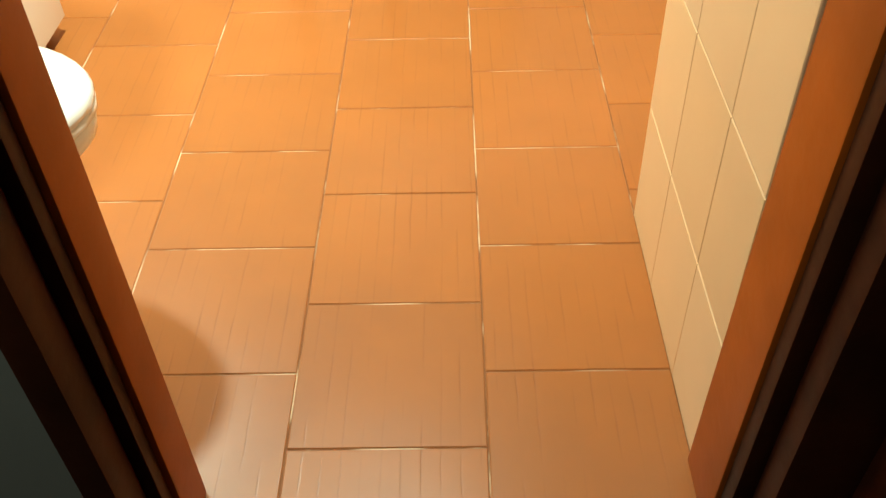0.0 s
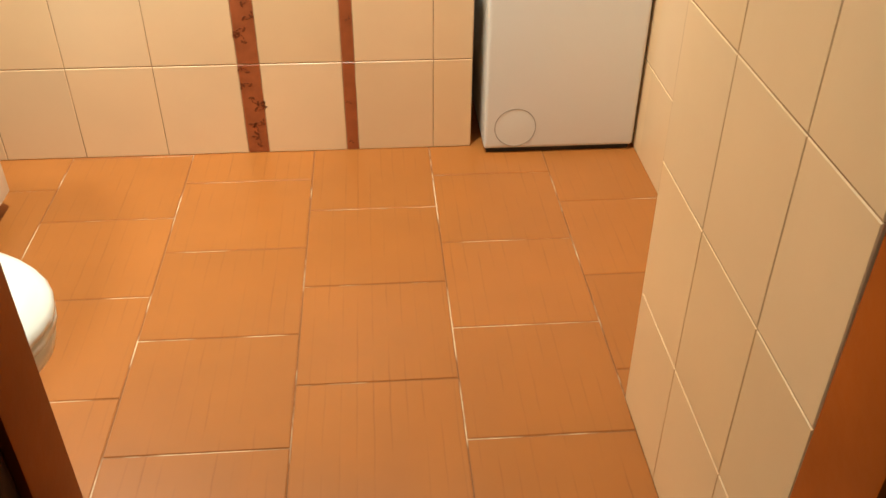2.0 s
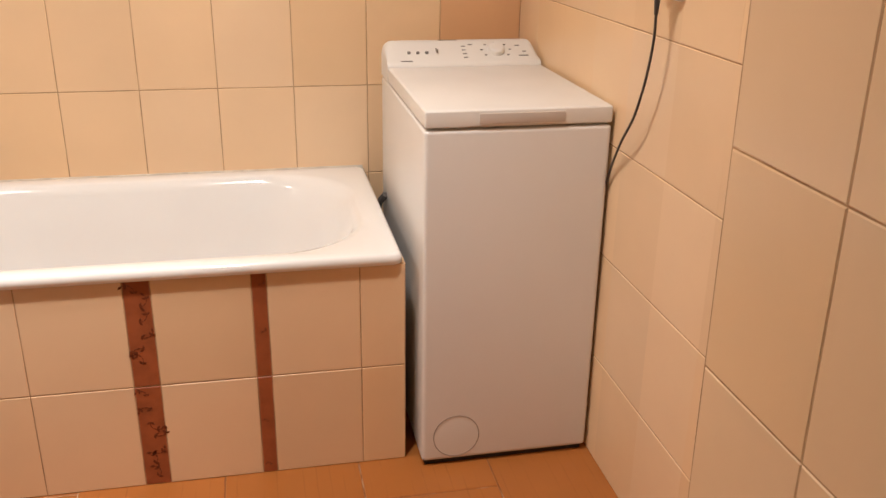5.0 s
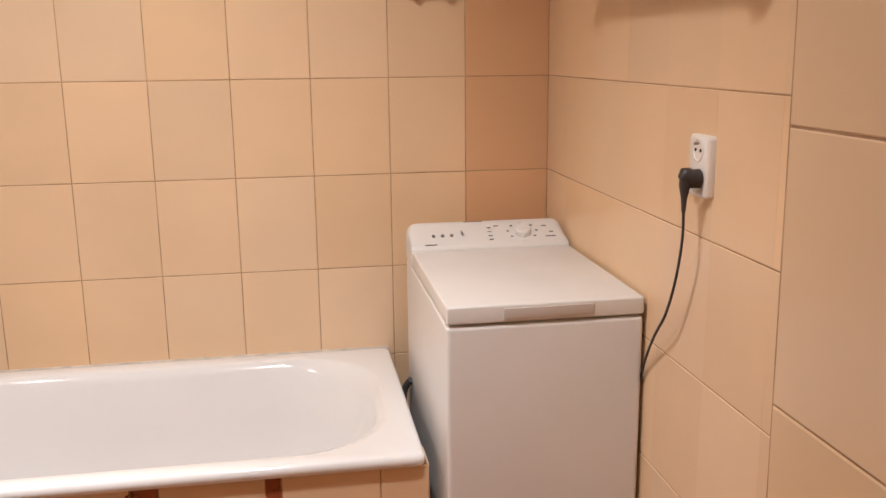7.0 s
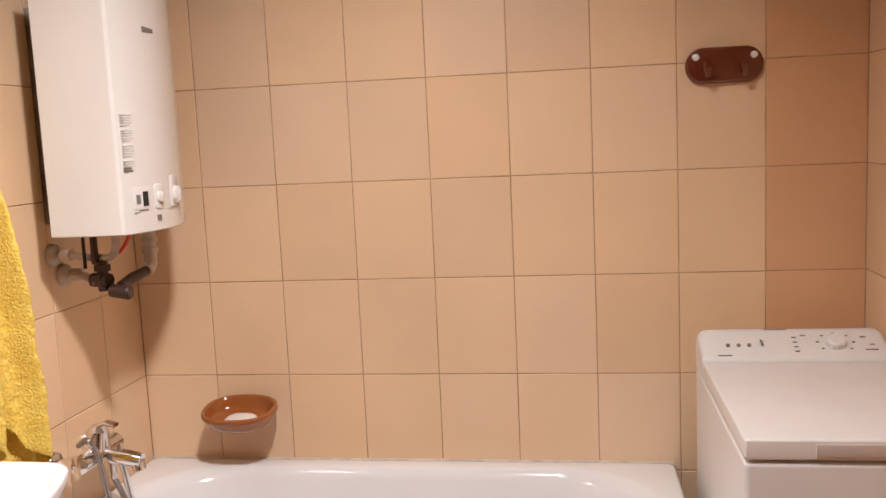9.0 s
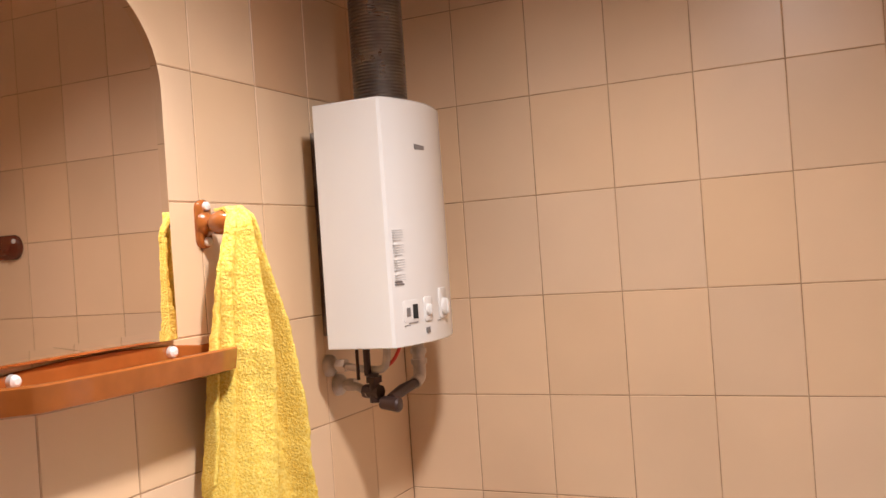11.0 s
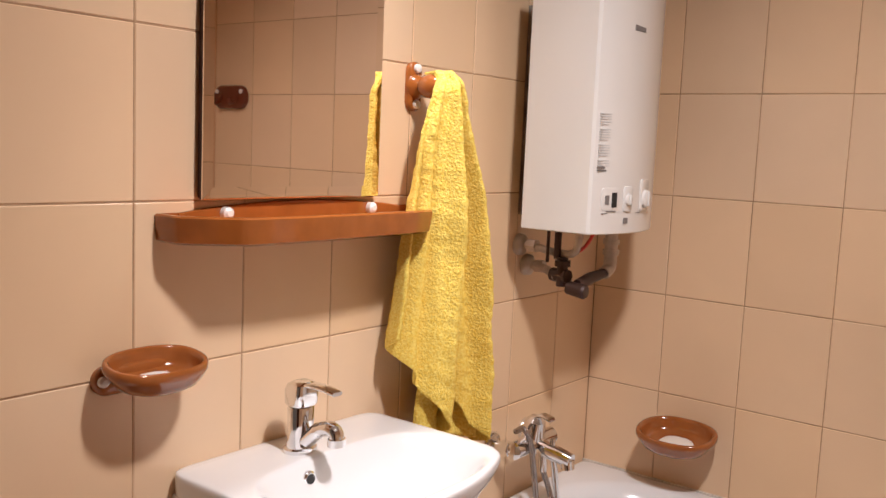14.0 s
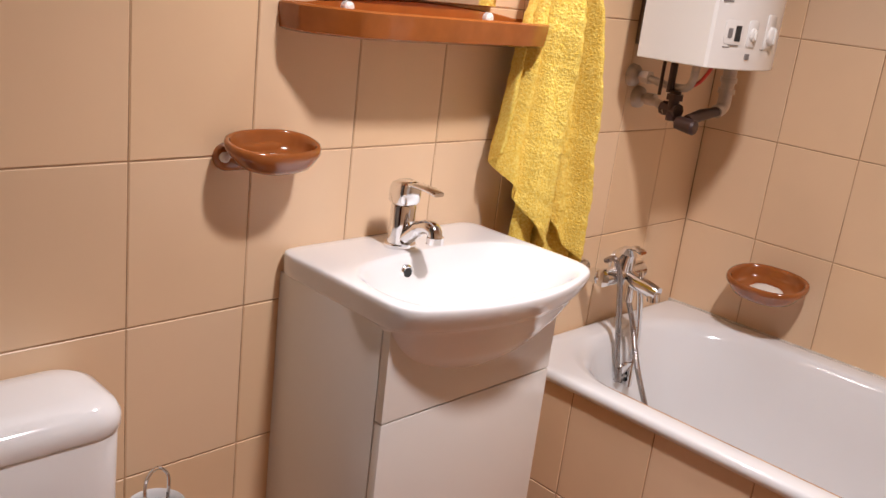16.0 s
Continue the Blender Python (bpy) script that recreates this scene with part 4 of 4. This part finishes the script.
brush = thing("toilet_brush", "toilet brush with wire handle in a white holder", "toilet brush", place=(XL + 0.077, 1.428, 0))
bm = bmesh.new()
loft(bm, [[(r * math.cos(a), r * math.sin(a), z) for a in [2 * math.pi * k / 28 for k in range(28)]]
          for r, z in ((0.045, 0), (0.048, 0.01), (0.046, 0.30), (0.047, 0.490), (0.044, 0.495), (0.040, 0.490), (0.038, 0.15))])
part("holder", bm, M_WHITE, brush, "white round holder", angle=60)
bm = bmesh.new()
tube(bm, [(0, 0, 0.15), (0, 0, 0.44), (0, 0, 0.488)], [0.028, 0.030, 0.026], 16)
part("brush_head", bm, M_BRUSH, brush, "dark bristle head")
bm = bmesh.new()
tube(bm, smoothed([(0.0, -0.016, 0.48), (0, -0.019, 0.515), (0, -0.017, 0.542), (0, 0, 0.558), (0, 0.017, 0.542), (0, 0.019, 0.515), (0, 0.016, 0.48)], 5), 0.0028, 8)
part("handle", bm, M_CHROME, brush, "bent chrome wire handle")

# ---- socket, plug and cable ----
sock = thing("power_socket", "white double wall socket beside the washing machine", "power socket", place=(XR, 2.052, 1.132))
bm = bmesh.new()
loft(bm, [[(-d, y, z) for y, z in rounded(0.036 - e, 0.052 - e, 0.006, 3)] for d, e in ((0, 0), (0.010, 0.0), (0.014, 0.003))])
part("housing", bm, M_CAP, sock, angle=50)
for z in (0.027, -0.027):
    bm = bmesh.new()
    loft(bm, [[(-d, r * math.cos(a), z + r * math.sin(a)) for a in [2 * math.pi * k / 28 for k in range(28)]] for d, r in ((0.013, 0.0195), (0.0155, 0.019), (0.0155, 0.0175), (0.0142, 0.0165))])
    well = part("outlet", bm, M_CAP, sock)
    # Solid black pegs, coloured as the shade in the contact openings.
    for y in (-0.0095, 0.0095):
        bm = bmesh.new()
        tube(bm, [(-0.013, y, z), (-0.0155, y, z)], 0.003, 10)
        part("pin_hole_shade", bm, M_BLACK, well)
    bm = bmesh.new()
    tube(bm, [(-0.013, 0, z + 0.011), (-0.022, 0, z + 0.011)], 0.0024, 8)
    part("earth_pin", bm, M_STEEL, well)

plug = thing("plug", "dark grey angled mains plug with cable of the washing machine", "plug", place=(XR - 0.0155, 2.042, 1.112))
bm = bmesh.new()
tube(bm, [(0, 0, 0), (-0.016, 0, 0), (-0.020, 0, 0)], [0.0165, 0.016, 0.014], 20)
tube(bm, [(-0.018, 0, 0.0), (-0.027, 0.0, 0.004), (-0.034, 0.0, 0.006), (-0.040, 0.0, 0.000)], [0.0165, 0.0160, 0.0135, 0.008], 16)
tube(bm, [(-0.029, 0, 0.010), (-0.031, 0.0, -0.012), (-0.031, 0.0, -0.028)], [0.0125, 0.0115, 0.0075], 16)
part("plug_body", bm, M_CABLE, plug, angle=60)
plug.scale = (0.8, 1.0, 1.0)
bm = bmesh.new()
tube(bm, [(-0.031, 0, -0.026), (-0.031, 0, -0.056)], [0.0070, 0.0042], 10)
part("strain_relief", bm, M_CABLE, plug)
bm = bmesh.new()
tube(bm, smoothed([(-0.031, 0, -0.045), (-0.028, 0.004, -0.105), (-0.024, 0.030, -0.182), (-0.020, 0.072, -0.257), (-0.010, 0.140, -0.325), (0.007, 0.215, -0.41), (0.010, 0.26, -0.52), (0.010, 0.30, -0.75), (0.010, 0.32, -1.0)], 8), 0.0030, 8)
part("cable", bm, M_CABLE, plug, "dark grey mains cable")

# ---- tiles, piece by piece ----
CACHE = {}


def tile_mesh(w, h, m, name, t=0.008, ch=0.0016):
    """A thin slab in the local xy plane, its face at z = 0, with chamfered edges."""
    key = (round(w, 4), round(h, 4), m.name)
    if key not in CACHE:
        a, b = w / 2, h / 2
        v = []
        for k, z in ((0, -t), (0, -ch), (ch, 0)):
            v += [(-a + k, -b + k, z), (a - k, -b + k, z), (a - k, b - k, z), (-a + k, b - k, z)]
        f = [(8, 9, 10, 11)]
        for r in (0, 4):
            f += [(r + i, r + (i + 1) % 4, r + 4 + (i + 1) % 4, r + 4 + i) for i in range(4)]
        me = bpy.data.meshes.new(name)
        me.from_pydata(v, [], f)
        me.materials.append(m)
        CACHE[key] = me
    return CACHE[key]


RND = random.Random(7)


def lay(parent, name, us, vs, place, m=None, gap=0.0018, ugap=None, skip=None, pick=None, tilt=0.0012):
    """Tiles between the joint lines us and vs. place(u, v) gives the spot and the three axes."""
    for u0, u1 in zip(us, us[1:]):
        for v0, v1 in zip(vs, vs[1:]):
            if u1 - u0 < 0.01 or v1 - v0 < 0.01:
                continue
            uc, vc = (u0 + u1) / 2, (v0 + v1) / 2
            if skip and skip(uc, vc):
                continue
            mm = pick(uc, vc) if pick else m
            ob = new(name, tile_mesh(u1 - u0 - (gap if ugap is None else ugap), v1 - v0 - gap, mm, name))
            p, ax, ay, az = place(uc, vc)
            mtx = Matrix((ax, ay, az)).transposed().to_4x4()
            mtx.translation = p
            ob.matrix_world = mtx @ Euler((RND.uniform(-tilt, tilt), RND.uniform(-tilt, tilt), 0)).to_matrix().to_4x4()
            ob.parent = parent


def steps(a, b, origin, pitch):
    """Joint lines from a to b, on a grid through origin."""
    k = math.ceil((a - origin) / pitch + 0.02)
    out = [a]
    while origin + k * pitch < b - 0.004:
        out.append(origin + k * pitch)
        k += 1
    return out + [b]


X, Y, Z = Vector((1, 0, 0)), Vector((0, 1, 0)), Vector((0, 0, 1))
ROWS = steps(0, TOP, 0, TH)
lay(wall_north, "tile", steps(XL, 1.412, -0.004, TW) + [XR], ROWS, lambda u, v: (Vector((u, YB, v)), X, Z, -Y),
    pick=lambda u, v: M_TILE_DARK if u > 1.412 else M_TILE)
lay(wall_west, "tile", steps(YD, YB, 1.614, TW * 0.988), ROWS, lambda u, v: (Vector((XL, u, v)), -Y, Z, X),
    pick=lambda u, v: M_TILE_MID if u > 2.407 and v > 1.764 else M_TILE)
lay(wall_east, "tile", [YS, 1.52, 1.82, 2.02, 2.222, 2.424, 2.626, 2.828, YB], ROWS, lambda u, v: (Vector((XR, u, v)), Y, Z, -X),
    pick=lambda u, v: M_TILE, ugap=-0.0034)
lay(wall_step, "tile", steps(YD + 0.005, YS - 0.004, 1.161, 0.2), ROWS, lambda u, v: (Vector((XN, u, v)), Y, Z, -X), M_TILE, ugap=0.0008)
lay(wall_step, "tile", [XN + 0.002, 1.515, XR], ROWS, lambda u, v: (Vector((u, YS, v)), -X, Z, Y), M_TILE)
# the step of the wall leans a little into the room
wall_step.matrix_world = Matrix.Translation((XN, 0, 0.3)) @ Matrix.Rotation(-0.013, 4, "Y") @ Matrix.Translation((-XN, 0, -0.3))

APX = [XL, -0.014, 0.188, 0.400, 0.609, 0.664, 0.869, 0.901, 1.100, 1.200]
lay(apron, "tile", APX, [0, 0.2515, BZ - 0.0265], lambda u, v: (Vector((u, YA, v)), X, Z, -Y),
    pick=lambda u, v: M_STRIP if 0.61 < u < 0.663 or 0.87 < u < 0.90 else M_TILE)
lay(apron, "tile", [YA + 0.003, YA + 0.088], [0, 0.2515, BZ - 0.0265], lambda u, v: (Vector((1.2008, u, v)), Y, Z, X), M_TILE)


def motif(bm, x, z, s, a):
    """A sprig: a curved stem with leaves, in low relief on the strip."""
    def leaf(p, ang, l, w):
        d = Vector((math.cos(ang), 0, math.sin(ang)))
        n = Vector((-d.z, 0, d.x))
        pts = [p, p + d * l * 0.5 + n * w, p + d * l, p + d * l * 0.5 - n * w]
        vs = [bm.verts.new(q) for q in pts]
        vs2 = [bm.verts.new(q + Vector((0, 0.0012, 0))) for q in pts]
        bm.faces.new(vs)
        for i in range(4):
            bm.faces.new((vs[i], vs[(i + 1) % 4], vs2[(i + 1) % 4], vs2[i]))
    p = Vector((x, YA - 0.0006, z))
    for k in range(4):
        q = p + Vector((math.cos(a), 0, math.sin(a))) * s * 0.32
        leaf(p, a, s * 0.36, s * 0.045)
        if k in (0, 3):
            leaf(p, a + 0.9, s * 0.42, s * 0.10)
            leaf(p, a - 0.9, s * 0.36, s * 0.09)
        p = q
        a += 0.55
    leaf(p, a, s * 0.45, s * 0.11)


for cxs, wid in ((0.6365, 0.020), (0.885, 0.009)):
    bm = bmesh.new()
    z = 0.02
    k = 0
    while z < BZ - 0.045:
        if abs(z - 0.2515) > 0.012 and (wid > 0.01 or k % 3 == 0):
            motif(bm, cxs + RND.uniform(-wid, wid) * 0.25, z, RND.uniform(0.022, 0.028) * (1 if wid > 0.01 else 0.45), RND.uniform(0, 6.28))
        z += RND.uniform(0.030, 0.044)
        k += 1
    part("decor_motif", bm, M_MOTIF, apron, "dark brown leaf sprigs on the strip", smooth=False)

# floor: columns of square tiles, each column shifted along its length
FX = [XL, 0.153, 0.464, 0.782, 1.088, 1.390, XR + 0.005]
FO = [1.56, 1.415, 1.572, 1.426, 1.571, 1.727]
for i in range(6):
    us = [FX[i], FX[i + 1]]
    lay(floor, "floor_tile", us, steps(YD - 0.14, YB, FO[i], 0.2985), lambda u, v: (Vector((u, v, 0)), X, Y, Z), M_FLOOR, gap=0.0024,
        skip=lambda u, v: u > XN and v < YS - 0.2, tilt=0.002)
lay(floor, "floor_tile", steps(-0.2, XR + 0.44, 0.1, 0.3), steps(-1.3, YD - 0.14, 0.0, 0.3), lambda u, v: (Vector((u, v, 0)), X, Y, Z), M_DARKW, gap=0.003)
